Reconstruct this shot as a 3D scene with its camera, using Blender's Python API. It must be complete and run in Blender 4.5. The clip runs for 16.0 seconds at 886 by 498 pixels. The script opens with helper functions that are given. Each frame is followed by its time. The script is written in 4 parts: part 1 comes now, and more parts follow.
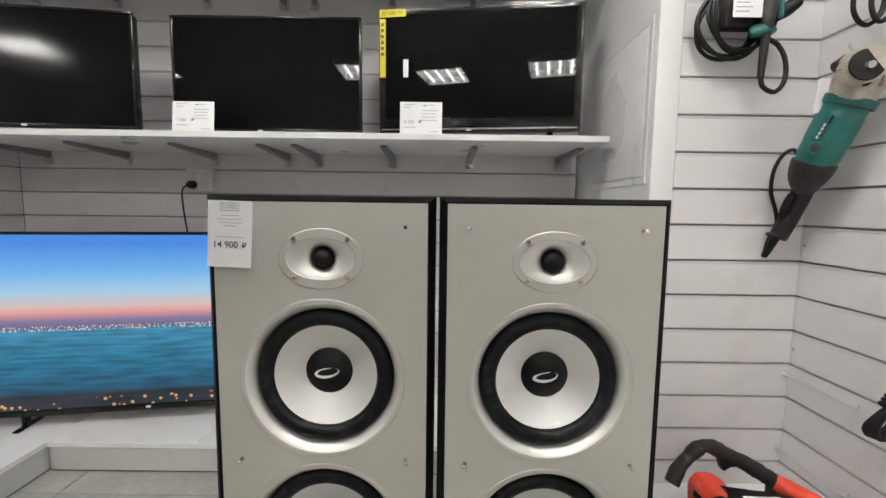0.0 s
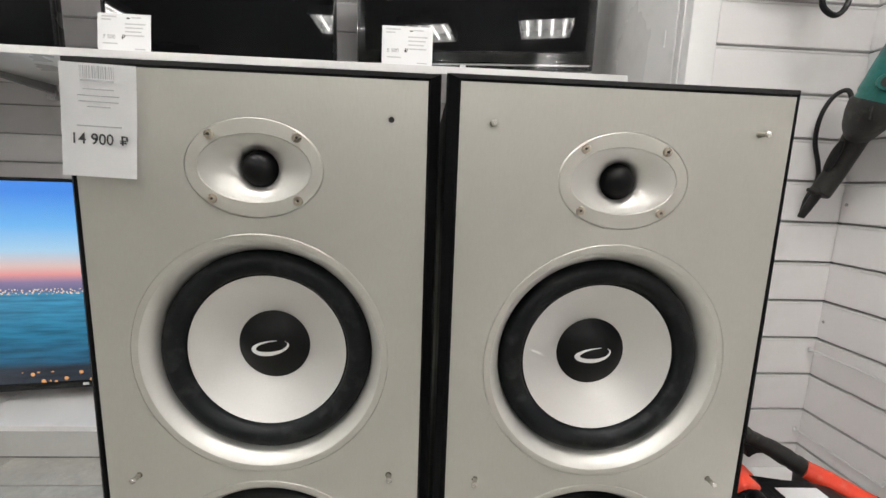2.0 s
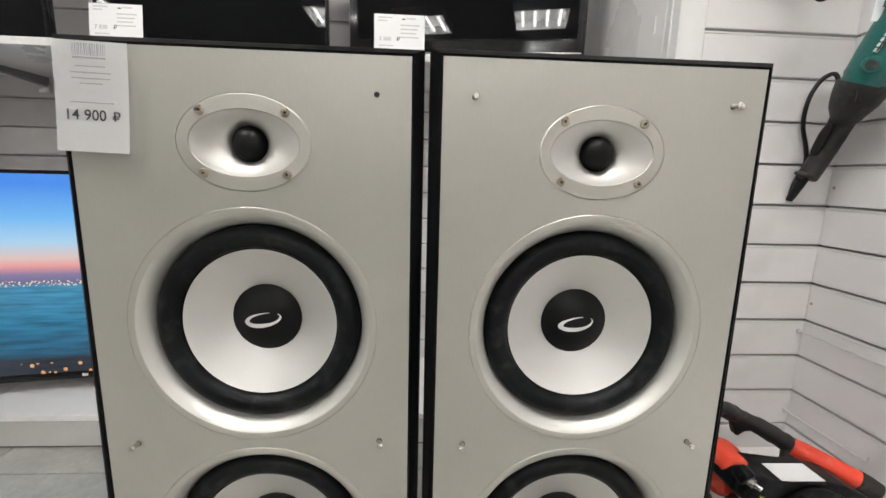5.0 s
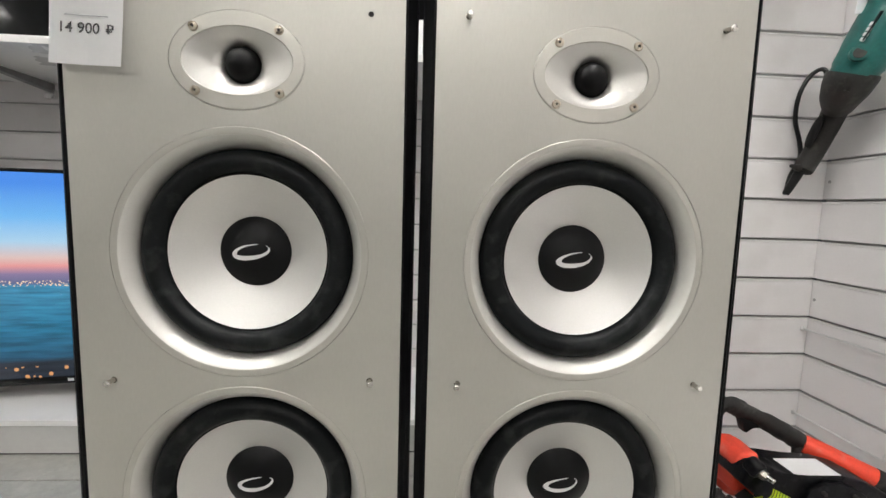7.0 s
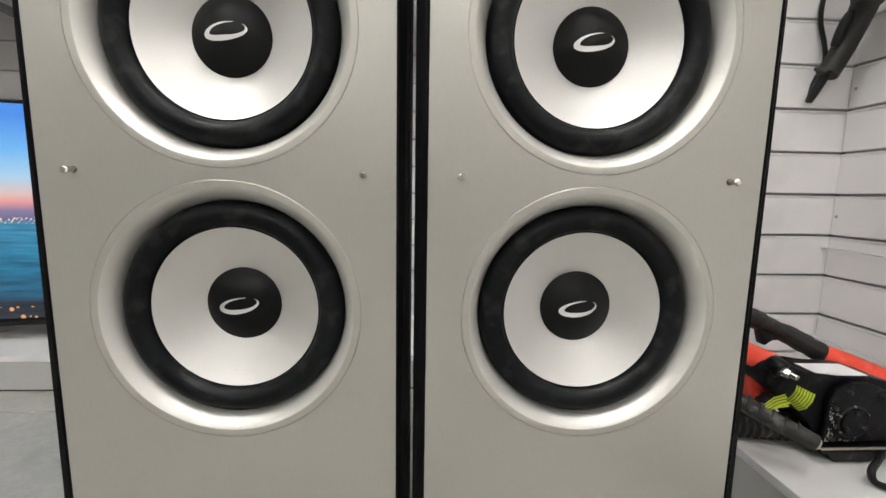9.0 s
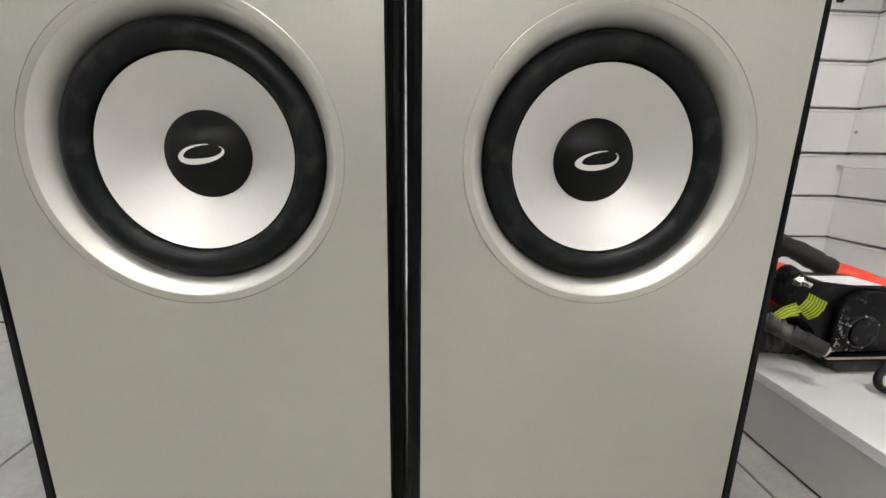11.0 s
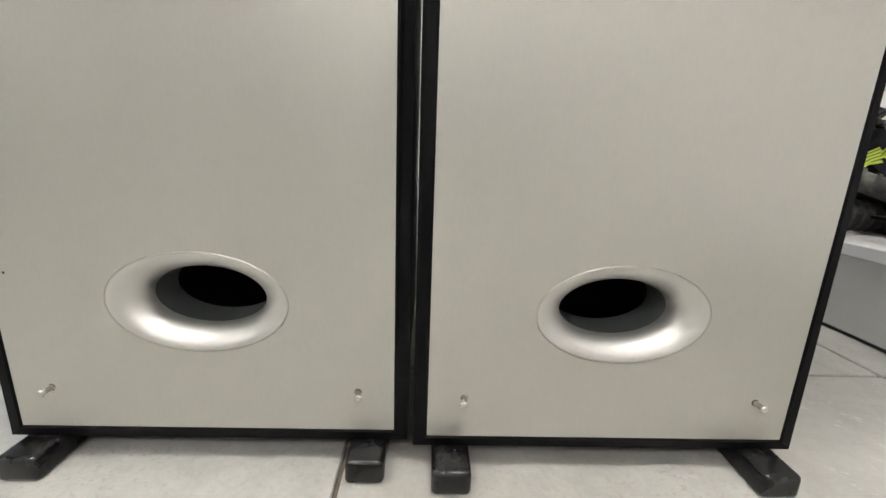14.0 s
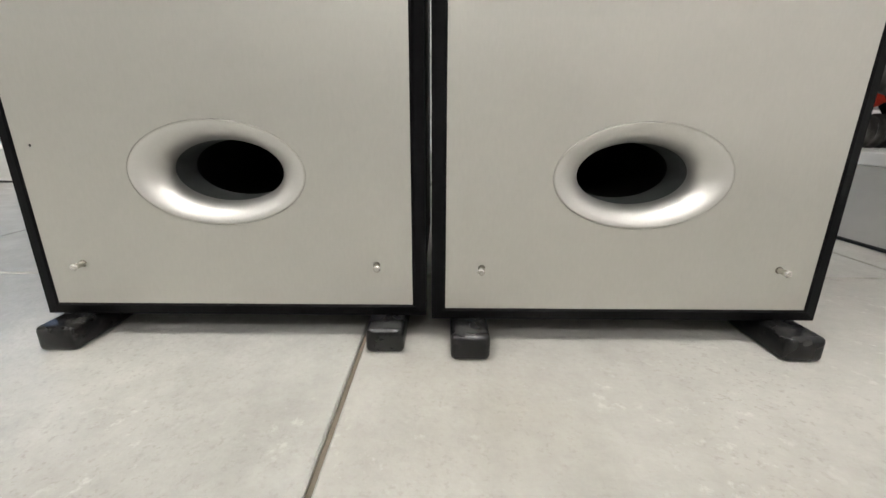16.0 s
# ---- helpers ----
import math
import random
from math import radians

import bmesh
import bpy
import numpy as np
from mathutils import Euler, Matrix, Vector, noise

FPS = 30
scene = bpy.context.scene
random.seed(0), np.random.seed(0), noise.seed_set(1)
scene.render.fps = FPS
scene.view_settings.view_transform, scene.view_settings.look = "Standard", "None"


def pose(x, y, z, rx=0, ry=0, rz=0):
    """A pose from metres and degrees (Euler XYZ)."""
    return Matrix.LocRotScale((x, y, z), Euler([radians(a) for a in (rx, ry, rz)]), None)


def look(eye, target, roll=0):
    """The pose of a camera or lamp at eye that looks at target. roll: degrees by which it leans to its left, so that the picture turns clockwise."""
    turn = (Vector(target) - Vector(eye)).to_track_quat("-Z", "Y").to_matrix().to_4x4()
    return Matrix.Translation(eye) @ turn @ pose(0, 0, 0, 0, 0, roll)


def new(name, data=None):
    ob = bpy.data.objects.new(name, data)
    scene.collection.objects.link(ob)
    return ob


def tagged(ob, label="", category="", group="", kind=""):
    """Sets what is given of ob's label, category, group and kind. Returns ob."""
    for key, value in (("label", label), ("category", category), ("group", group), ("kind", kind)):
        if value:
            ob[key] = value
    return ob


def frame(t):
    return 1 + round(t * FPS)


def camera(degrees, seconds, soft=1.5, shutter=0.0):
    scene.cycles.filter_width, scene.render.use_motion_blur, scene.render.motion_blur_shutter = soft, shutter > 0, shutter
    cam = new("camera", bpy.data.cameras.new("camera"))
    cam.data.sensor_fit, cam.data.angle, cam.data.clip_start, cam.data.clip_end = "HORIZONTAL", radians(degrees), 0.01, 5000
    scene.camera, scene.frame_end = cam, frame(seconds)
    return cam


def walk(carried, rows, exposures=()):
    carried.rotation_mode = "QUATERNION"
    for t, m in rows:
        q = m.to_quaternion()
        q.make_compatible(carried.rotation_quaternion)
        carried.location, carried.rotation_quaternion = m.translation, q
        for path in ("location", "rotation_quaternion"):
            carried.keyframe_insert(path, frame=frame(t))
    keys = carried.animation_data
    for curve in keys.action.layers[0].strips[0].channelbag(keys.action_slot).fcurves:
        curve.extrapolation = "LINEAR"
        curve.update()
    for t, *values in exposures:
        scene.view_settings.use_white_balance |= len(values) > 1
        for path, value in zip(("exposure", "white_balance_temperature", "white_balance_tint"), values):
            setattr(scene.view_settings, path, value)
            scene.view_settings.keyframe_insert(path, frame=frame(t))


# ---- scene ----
cam = camera(94.1, 16.0)
PATH = [
    (0, (0.0074, -0.0030, 0.9924), (0.0118, 1.9871, 0.7940), 0.73),
    (0.5, (-0.0237, 0.1091, 0.9665), (0.0175, 2.1029, 0.8138), 1.23),
    (1, (-0.0302, 0.1512, 0.9584), (0.0651, 2.1361, 0.7322), 1.37),
    (1.5, (-0.0137, 0.1898, 0.9332), (0.1022, 2.1638, 0.6334), 1.89),
    (2, (-0.0142, 0.1884, 0.9158), (0.0901, 2.1603, 0.5981), 2.04),
    (2.5, (-0.0169, 0.1822, 0.9215), (0.0897, 2.1503, 0.5822), 2.06),
    (3, (-0.0168, 0.1902, 0.9204), (0.0923, 2.1552, 0.5640), 1.83),
    (3.5, (-0.0091, 0.1911, 0.9219), (0.1032, 2.1547, 0.5591), 1.63),
    (4, (-0.0078, 0.1894, 0.9112), (0.1077, 2.1522, 0.5449), 1.56),
    (6.5, (0.0039, 0.1489, 0.8518), (0.1149, 2.1308, 0.6077), 1.42),
    (7, (0.0037, 0.1690, 0.8023), (0.1207, 2.1552, 0.5990), 1.66),
    (7.5, (0.0036, 0.1795, 0.7290), (0.1152, 2.1675, 0.5407), 1.28),
    (8, (0.0078, 0.1884, 0.6822), (0.1143, 2.1747, 0.4739), 1.13),
    (8.5, (0.0055, 0.1918, 0.6528), (0.1113, 2.1751, 0.4178), 1.04),
    (8.7, (0.0095, 0.1928, 0.6398), (0.1113, 2.1751, 0.3948), 1.04),
    (11, (0.0108, 0.2312, 0.5245), (0.1389, 2.1712, 0.0556), 1.00),
    (11.5, (0.0090, 0.2451, 0.4807), (0.1375, 2.1817, -0.0024), 1.18),
    (12, (0.0095, 0.2504, 0.4437), (0.1296, 2.1870, -0.0414), 1.41),
    (12.5, (0.0051, 0.2436, 0.4103), (0.1260, 2.1812, -0.0702), 2.10),
    (13, (0.0116, 0.2516, 0.3514), (0.1170, 2.1885, -0.1356), 3.26),
    (13.5, (0.0146, 0.2568, 0.3002), (0.0943, 2.1966, -0.1801), 3.05),
    (14, (0.0116, 0.2602, 0.2579), (0.0822, 2.2004, -0.2223), 2.15),
    (14.5, (0.0073, 0.2595, 0.2244), (0.0658, 2.1992, -0.2596), 1.27),
    (15, (0.0068, 0.2606, 0.1890), (0.0323, 2.1998, -0.2997), 0.56),
    (15.5, (0.0131, 0.2470, 0.1685), (0.0436, 2.1742, -0.3653), 0.47),
    (16, (0.0117, 0.2391, 0.1774), (0.0157, 2.1530, -0.4033), 0.40),
]
walk(cam, [(t, look(eye, target, roll)) for t, eye, target, roll in PATH], ((0.0, -0.12), (1.0, -0.05), (2.0, 0.0), (8.5, 0.0), (11.0, 0.15), (12.5, 0.25), (13.5, 0.48), (15.0, 0.40), (16.0, 0.48)))

# ---- world, lamps' strength, exposure ----
world = bpy.data.worlds.new("world")
scene.world = world
world.use_nodes = True
world.node_tree.nodes["Background"].inputs[0].default_value = (0.9, 0.95, 1.0, 1)
world.node_tree.nodes["Background"].inputs[1].default_value = 0.05
TUBE_STRENGTH = 107.0
SCREEN_STRENGTH = 0.95

# ---- materials ----


def shader(name):
    m = bpy.data.materials.new(name)
    m.use_nodes = True
    nt = m.node_tree
    return m, nt, nt.nodes["Principled BSDF"]


def surface(name, color, rough=0.5, metal=0.0, var=0.08, coarse=5.0, fine=90.0, bump=0.04, coat=0.0, stretch=(1, 1, 1),
            dirt=None, dirt_amount=0.0, dirt_scale=14.0, per_piece=0.0, rough_var=0.08, ior=1.5):
    """A procedural surface: broad tone, grain, fine relief, and stains of a second colour."""
    m, nt, p = shader(name)
    nd, ln = nt.nodes, nt.links
    tc = nd.new("ShaderNodeTexCoord")
    mp = nd.new("ShaderNodeMapping")
    mp.inputs["Scale"].default_value = stretch
    ln.new(tc.outputs["Object"], mp.inputs["Vector"])
    a, b = nd.new("ShaderNodeTexNoise"), nd.new("ShaderNodeTexNoise")
    for n, s, d in ((a, coarse, 4), (b, fine, 3)):
        n.inputs["Scale"].default_value, n.inputs["Detail"].default_value = s, d
        ln.new(mp.outputs["Vector"], n.inputs["Vector"])
    mix = nd.new("ShaderNodeMath")
    mix.operation = "ADD"
    ln.new(a.outputs["Fac"], mix.inputs[0])
    ln.new(b.outputs["Fac"], mix.inputs[1])
    rng = nd.new("ShaderNodeMapRange")
    rng.inputs["From Min"].default_value, rng.inputs["From Max"].default_value = 0.6, 1.4
    rng.inputs["To Min"].default_value, rng.inputs["To Max"].default_value = 1 - var, 1 + var
    ln.new(mix.outputs[0], rng.inputs["Value"])
    value = rng.outputs["Result"]
    if per_piece:
        oi = nd.new("ShaderNodeObjectInfo")
        pr = nd.new("ShaderNodeMapRange")
        pr.inputs["To Min"].default_value, pr.inputs["To Max"].default_value = 1 - per_piece, 1 + per_piece
        ln.new(oi.outputs["Random"], pr.inputs["Value"])
        mu = nd.new("ShaderNodeMath")
        mu.operation = "MULTIPLY"
        ln.new(value, mu.inputs[0])
        ln.new(pr.outputs["Result"], mu.inputs[1])
        value = mu.outputs[0]
    hsv = nd.new("ShaderNodeHueSaturation")
    hsv.inputs["Color"].default_value = (*color, 1)
    ln.new(value, hsv.inputs["Value"])
    out = hsv.outputs["Color"]
    if dirt:
        c = nd.new("ShaderNodeTexNoise")
        c.inputs["Scale"].default_value, c.inputs["Detail"].default_value = dirt_scale, 8
        ln.new(mp.outputs["Vector"], c.inputs["Vector"])
        r = nd.new("ShaderNodeMapRange")
        r.inputs["From Min"].default_value, r.inputs["From Max"].default_value = 0.56, 0.70
        r.inputs["To Max"].default_value = dirt_amount
        ln.new(c.outputs["Fac"], r.inputs["Value"])
        mx = nd.new("ShaderNodeMixRGB")
        mx.inputs["Color2"].default_value = (*dirt, 1)
        ln.new(r.outputs["Result"], mx.inputs["Fac"])
        ln.new(out, mx.inputs["Color1"])
        out = mx.outputs["Color"]
    ln.new(out, p.inputs["Base Color"])
    rr = nd.new("ShaderNodeMapRange")
    rr.inputs["From Min"].default_value, rr.inputs["From Max"].default_value = 0.3, 0.7
    rr.inputs["To Min"].default_value, rr.inputs["To Max"].default_value = max(0.02, rough - rough_var), min(1, rough + rough_var)
    ln.new(a.outputs["Fac"], rr.inputs["Value"])
    ln.new(rr.outputs["Result"], p.inputs["Roughness"])
    p.inputs["Metallic"].default_value = metal
    p.inputs["Coat Weight"].default_value = coat
    p.inputs["Coat Roughness"].default_value = 0.06
    p.inputs["IOR"].default_value = ior
    if bump:
        bp = nd.new("ShaderNodeBump")
        bp.inputs["Strength"].default_value, bp.inputs["Distance"].default_value = bump, 0.002
        ln.new(b.outputs["Fac"], bp.inputs["Height"])
        ln.new(bp.outputs["Normal"], p.inputs["Normal"])
    return m


def stoneware(name):
    """Glazed concrete-look tile: soft clouds, close-set pits and specks gathered in drifts, thin brown soiling."""
    m, nt, p = shader(name)
    nd, ln = nt.nodes, nt.links
    geo = nd.new("ShaderNodeNewGeometry")

    def grain(scale, detail, lo, hi, a, b, rough=0.5):
        n, r = nd.new("ShaderNodeTexNoise"), nd.new("ShaderNodeMapRange")
        n.inputs["Scale"].default_value, n.inputs["Detail"].default_value, n.inputs["Roughness"].default_value = scale, detail, rough
        ln.new(geo.outputs["Position"], n.inputs["Vector"])
        r.inputs["From Min"].default_value, r.inputs["From Max"].default_value = lo, hi
        r.inputs["To Min"].default_value, r.inputs["To Max"].default_value = a, b
        ln.new(n.outputs["Fac"], r.inputs["Value"])
        return r.outputs["Result"]

    def times(a, b):
        q = nd.new("ShaderNodeMath")
        q.operation = "MULTIPLY"
        ln.new(a, q.inputs[0])
        ln.new(b, q.inputs[1])
        return q.outputs[0]

    def blend(fac, under, colour):
        x = nd.new("ShaderNodeMixRGB")
        ln.new(fac, x.inputs["Fac"])
        ln.new(under, x.inputs["Color1"])
        x.inputs["Color2"].default_value = (*colour, 1)
        return x.outputs["Color"]

    hsv = nd.new("ShaderNodeHueSaturation")
    hsv.inputs["Color"].default_value = (0.350, 0.346, 0.322, 1)
    ln.new(times(grain(5, 6, 0.3, 0.7, 0.80, 1.17, 0.65), grain(38, 6, 0.3, 0.7, 0.87, 1.13, 0.75)), hsv.inputs["Value"])
    info, warm = nd.new("ShaderNodeObjectInfo"), nd.new("ShaderNodeMapRange")
    warm.inputs["To Min"].default_value, warm.inputs["To Max"].default_value = 0.0, 0.25
    ln.new(info.outputs["Random"], warm.inputs["Value"])
    hsv_out = blend(warm.outputs["Result"], hsv.outputs["Color"], (0.345, 0.318, 0.275))
    drift = grain(6.5, 4, 0.40, 0.64, 0.25, 1.0)
    out = blend(times(drift, grain(250, 4, 0.56, 0.69, 0.0, 0.74, 0.6)), hsv_out, (0.25, 0.235, 0.21))
    out = blend(times(grain(9, 3, 0.46, 0.62, 0.1, 1.0), grain(95, 5, 0.60, 0.70, 0.0, 0.45, 0.6)), out, (0.60, 0.59, 0.56))
    out = blend(times(drift, grain(70, 5, 0.62, 0.72, 0.0, 0.5, 0.65)), out, (0.22, 0.21, 0.19))
    out = blend(grain(3.1, 6, 0.50, 0.78, 0.0, 0.50), out, (0.26, 0.235, 0.19))
    ln.new(out, p.inputs["Base Color"])
    ln.new(grain(14, 5, 0.3, 0.7, 0.30, 0.46, 0.6), p.inputs["Roughness"])
    bp = nd.new("ShaderNodeBump")
    bp.inputs["Strength"].default_value, bp.inputs["Distance"].default_value = 0.08, 0.002
    ln.new(grain(180, 3, 0.4, 0.7, 1.0, 0.0), bp.inputs["Height"])
    ln.new(bp.outputs["Normal"], p.inputs["Normal"])
    return m


def glow(name, color, strength):
    m, nt, p = shader(name)
    p.inputs["Base Color"].default_value = (0.8, 0.8, 0.8, 1)
    p.inputs["Emission Color"].default_value = (*color, 1)
    p.inputs["Emission Strength"].default_value = strength
    return m


def clear(name, rough=0.05, amount=0.82):
    """Thin clear film: mostly see-through, with a gloss."""
    m, nt, p = shader(name)
    nd, ln = nt.nodes, nt.links
    t, g, x = nd.new("ShaderNodeBsdfTransparent"), nd.new("ShaderNodeBsdfGlossy"), nd.new("ShaderNodeMixShader")
    g.inputs["Roughness"].default_value = rough
    x.inputs[0].default_value = 1 - amount
    ln.new(t.outputs[0], x.inputs[1])
    ln.new(g.outputs[0], x.inputs[2])
    ln.new(x.outputs[0], nd["Material Output"].inputs["Surface"])
    return m


def seascape(name, width, height):
    """The picture on the lit television: evening sky, a far shore with lights, water, a dark near shore."""
    m, nt, p = shader(name)
    nd, ln = nt.nodes, nt.links
    tc, sp = nd.new("ShaderNodeTexCoord"), nd.new("ShaderNodeSeparateXYZ")
    ln.new(tc.outputs["Object"], sp.inputs[0])
    v = nd.new("ShaderNodeMapRange")
    v.inputs["From Min"].default_value, v.inputs["From Max"].default_value = 0.0, height
    ln.new(sp.outputs["Z"], v.inputs["Value"])
    ramp = nd.new("ShaderNodeValToRGB")
    stops = [(0.0, (0.012, 0.020, 0.035)), (0.115, (0.014, 0.022, 0.036)), (0.14, (0.010, 0.09, 0.17)), (0.30, (0.012, 0.17, 0.30)), (0.50, (0.05, 0.27, 0.46)),
             (0.515, (0.13, 0.15, 0.28)), (0.56, (0.26, 0.20, 0.36)), (0.60, (0.80, 0.34, 0.33)), (0.64, (0.75, 0.55, 0.52)), (0.72, (0.42, 0.66, 0.86)), (0.84, (0.18, 0.50, 0.92)), (1.0, (0.07, 0.28, 0.85))]
    el = ramp.color_ramp.elements
    el[0].position, el[0].color = stops[0][0], (*stops[0][1], 1)
    el[1].position, el[1].color = stops[-1][0], (*stops[-1][1], 1)
    for q, c in stops[1:-1]:
        e = el.new(q)
        e.color = (*c, 1)
    ln.new(v.outputs["Result"], ramp.inputs["Fac"])
    # ripples, only below the shore line
    mp = nd.new("ShaderNodeMapping")
    mp.inputs["Scale"].default_value = (6, 1, 60)
    ln.new(tc.outputs["Object"], mp.inputs["Vector"])
    wv = nd.new("ShaderNodeTexNoise")
    wv.inputs["Scale"].default_value, wv.inputs["Detail"].default_value = 1.0, 5
    ln.new(mp.outputs["Vector"], wv.inputs["Vector"])
    wr = nd.new("ShaderNodeMapRange")
    wr.inputs["From Min"].default_value, wr.inputs["From Max"].default_value = 0.35, 0.65
    wr.inputs["To Min"].default_value, wr.inputs["To Max"].default_value = 0.62, 1.3
    ln.new(wv.outputs["Fac"], wr.inputs["Value"])
    below = nd.new("ShaderNodeMath")
    below.operation = "LESS_THAN"
    below.inputs[1].default_value = 0.497
    ln.new(v.outputs["Result"], below.inputs[0])
    tone = nd.new("ShaderNodeMixRGB")
    tone.blend_type = "MULTIPLY"
    ln.new(below.outputs[0], tone.inputs["Fac"])
    ln.new(ramp.outputs["Color"], tone.inputs["Color1"])
    ln.new(wr.outputs["Result"], tone.inputs["Color2"])
    # town lights along the far shore and on the near shore
    out = tone.outputs["Color"]
    for lo, hi, size, colour, cut in ((0.499, 0.528, 130.0, (0.95, 0.72, 0.5), 0.36), (0.012, 0.095, 40.0, (0.72, 0.34, 0.13), 0.26)):
        vo = nd.new("ShaderNodeTexVoronoi")
        vo.inputs["Scale"].default_value = size
        ln.new(tc.outputs["Object"], vo.inputs["Vector"])
        spot = nd.new("ShaderNodeMath")
        spot.operation = "LESS_THAN"
        spot.inputs[1].default_value = cut
        ln.new(vo.outputs["Distance"], spot.inputs[0])
        up, dn = nd.new("ShaderNodeMath"), nd.new("ShaderNodeMath")
        up.operation, dn.operation = "GREATER_THAN", "LESS_THAN"
        up.inputs[1].default_value, dn.inputs[1].default_value = lo, hi
        ln.new(v.outputs["Result"], up.inputs[0])
        ln.new(v.outputs["Result"], dn.inputs[0])
        m1, m2 = nd.new("ShaderNodeMath"), nd.new("ShaderNodeMath")
        m1.operation = m2.operation = "MULTIPLY"
        ln.new(up.outputs[0], m1.inputs[0])
        ln.new(dn.outputs[0], m1.inputs[1])
        ln.new(m1.outputs[0], m2.inputs[0])
        ln.new(spot.outputs[0], m2.inputs[1])
        mx = nd.new("ShaderNodeMixRGB")
        mx.inputs["Color2"].default_value = (*colour, 1)
        ln.new(m2.outputs[0], mx.inputs["Fac"])
        ln.new(out, mx.inputs["Color1"])
        out = mx.outputs["Color"]
    ln.new(out, p.inputs["Emission Color"])
    p.inputs["Emission Strength"].default_value = SCREEN_STRENGTH
    p.inputs["Base Color"].default_value = (0.01, 0.01, 0.01, 1)
    p.inputs["Roughness"].default_value = 0.2
    return m


BAFFLE = surface("warm_grey_vinyl", (0.470, 0.460, 0.423), 0.38, metal=0.62, var=0.035, coarse=3, fine=420, bump=0.06, stretch=(1, 1, 0.35), rough_var=0.03)
BLACK_VINYL = surface("black_ash_vinyl", (0.0032, 0.0032, 0.0036), 0.50, var=0.3, coarse=20, fine=260, bump=0.10, stretch=(1, 1, 0.15), dirt=(0.05, 0.046, 0.042), dirt_amount=0.05, dirt_scale=40, ior=1.15)
SILVER = surface("silver_plastic", (0.60, 0.59, 0.56), 0.48, metal=0.60, var=0.03, fine=500, bump=0.02, rough_var=0.04)
CONE = surface("silver_cone", (0.66, 0.648, 0.63), 0.46, metal=0.68, var=0.04, coarse=8, fine=600, bump=0.03, rough_var=0.05)
PLATE = surface("matt_silver_plate", (0.480, 0.468, 0.430), 0.40, metal=0.60, var=0.03, fine=500, bump=0.02)
RUBBER = surface("black_rubber", (0.0034, 0.0042, 0.0047), 0.42, var=0.25, coarse=30, fine=300, bump=0.06, dirt=(0.09, 0.09, 0.09), dirt_amount=0.14, dirt_scale=55, ior=1.22)
CAP = surface("satin_black_cap", (0.003, 0.003, 0.0035), 0.42, var=0.2, fine=800, bump=0.02, ior=1.24)
GROOVE = surface("dark_groove", (0.03, 0.03, 0.03), 0.8, var=0.2)
STEEL = surface("bright_steel", (0.74, 0.72, 0.68), 0.24, metal=0.92, var=0.15, coarse=60, fine=400, bump=0.05)
PIN = surface("dull_steel", (0.42, 0.40, 0.36), 0.26, metal=1.0, var=0.2, coarse=60, fine=400, bump=0.05)
SCREW = surface("bronzed_steel", (0.50, 0.44, 0.36), 0.30, metal=1.0, var=0.2, coarse=60, fine=400, bump=0.05)
FOOT = surface("black_foot_plastic", (0.004, 0.004, 0.0045), 0.28, var=0.3, coarse=30, fine=200, bump=0.12, dirt=(0.10, 0.095, 0.09), dirt_amount=0.14, dirt_scale=110, ior=1.36)
# Dark grey puts the port's shade into the tube; the moulding itself is silver.
PORT_SHADE = surface("shaded_port_tube", (0.062, 0.067, 0.067), 0.5, var=0.12)
# Flat black in place of unlit depth, for the port and the spindle opening.
HOLE_SHADE = surface("hole_shade", (0.006, 0.006, 0.006), 0.7, var=0.2)
LOGO = surface("printed_silver", (0.75, 0.75, 0.75), 0.4, metal=0.2, var=0.03)
PAPER = surface("white_paper", (0.87, 0.87, 0.88), 0.7, var=0.02, coarse=12, fine=300, bump=0.03)
INK = surface("black_ink", (0.05, 0.05, 0.055), 0.7, var=0.1)
FAINT_INK = surface("faint_grey_ink", (0.60, 0.60, 0.61), 0.9, var=0.1)
GREY_INK = surface("grey_ink", (0.42, 0.42, 0.44), 0.9, var=0.1)
SLAT = surface("white_slat_laminate", (0.70, 0.68, 0.68), 0.38, var=0.025, coarse=2.5, fine=140, bump=0.02, per_piece=0.02, dirt=(0.50, 0.47, 0.45), dirt_amount=0.22, dirt_scale=7)
SLOT = surface("grey_slot", (0.32, 0.315, 0.31), 0.6, var=0.08)
LIP = surface("grey_slot_liner", (0.68, 0.67, 0.66), 0.35, var=0.05)
WHITE = surface("white_laminate", (0.78, 0.77, 0.765), 0.32, var=0.02, coarse=3, fine=120, bump=0.02, dirt=(0.55, 0.53, 0.50), dirt_amount=0.2, dirt_scale=9)
PAINT = surface("white_wall_paint", (0.74, 0.735, 0.73), 0.6, var=0.025, coarse=2, fine=160, bump=0.05)
GLOSS = surface("glossy_grey_panel", (0.52, 0.515, 0.50), 0.05, var=0.03, coarse=3, fine=60, bump=0.0, coat=1.0, rough_var=0.02, ior=2.5)
TILE = stoneware("concrete_look_tile")
GROUT = surface("brown_grout", (0.115, 0.094, 0.070), 0.85, var=0.25, coarse=20, fine=90, bump=0.2)
DARK_WALL = surface("dark_grey_wall", (0.07, 0.07, 0.072), 0.7, var=0.2, coarse=1.5)
GREY_WALL = surface("grey_wall_paint", (0.45, 0.45, 0.44), 0.6, var=0.04, coarse=2, fine=160, bump=0.05)
CEIL = surface("white_ceiling", (0.78, 0.78, 0.77), 0.8, var=0.02)
PORT_SILVER = surface("silver_port_plastic", (0.55, 0.54, 0.515), 0.42, metal=0.75, var=0.03, fine=500, bump=0.02, rough_var=0.04)
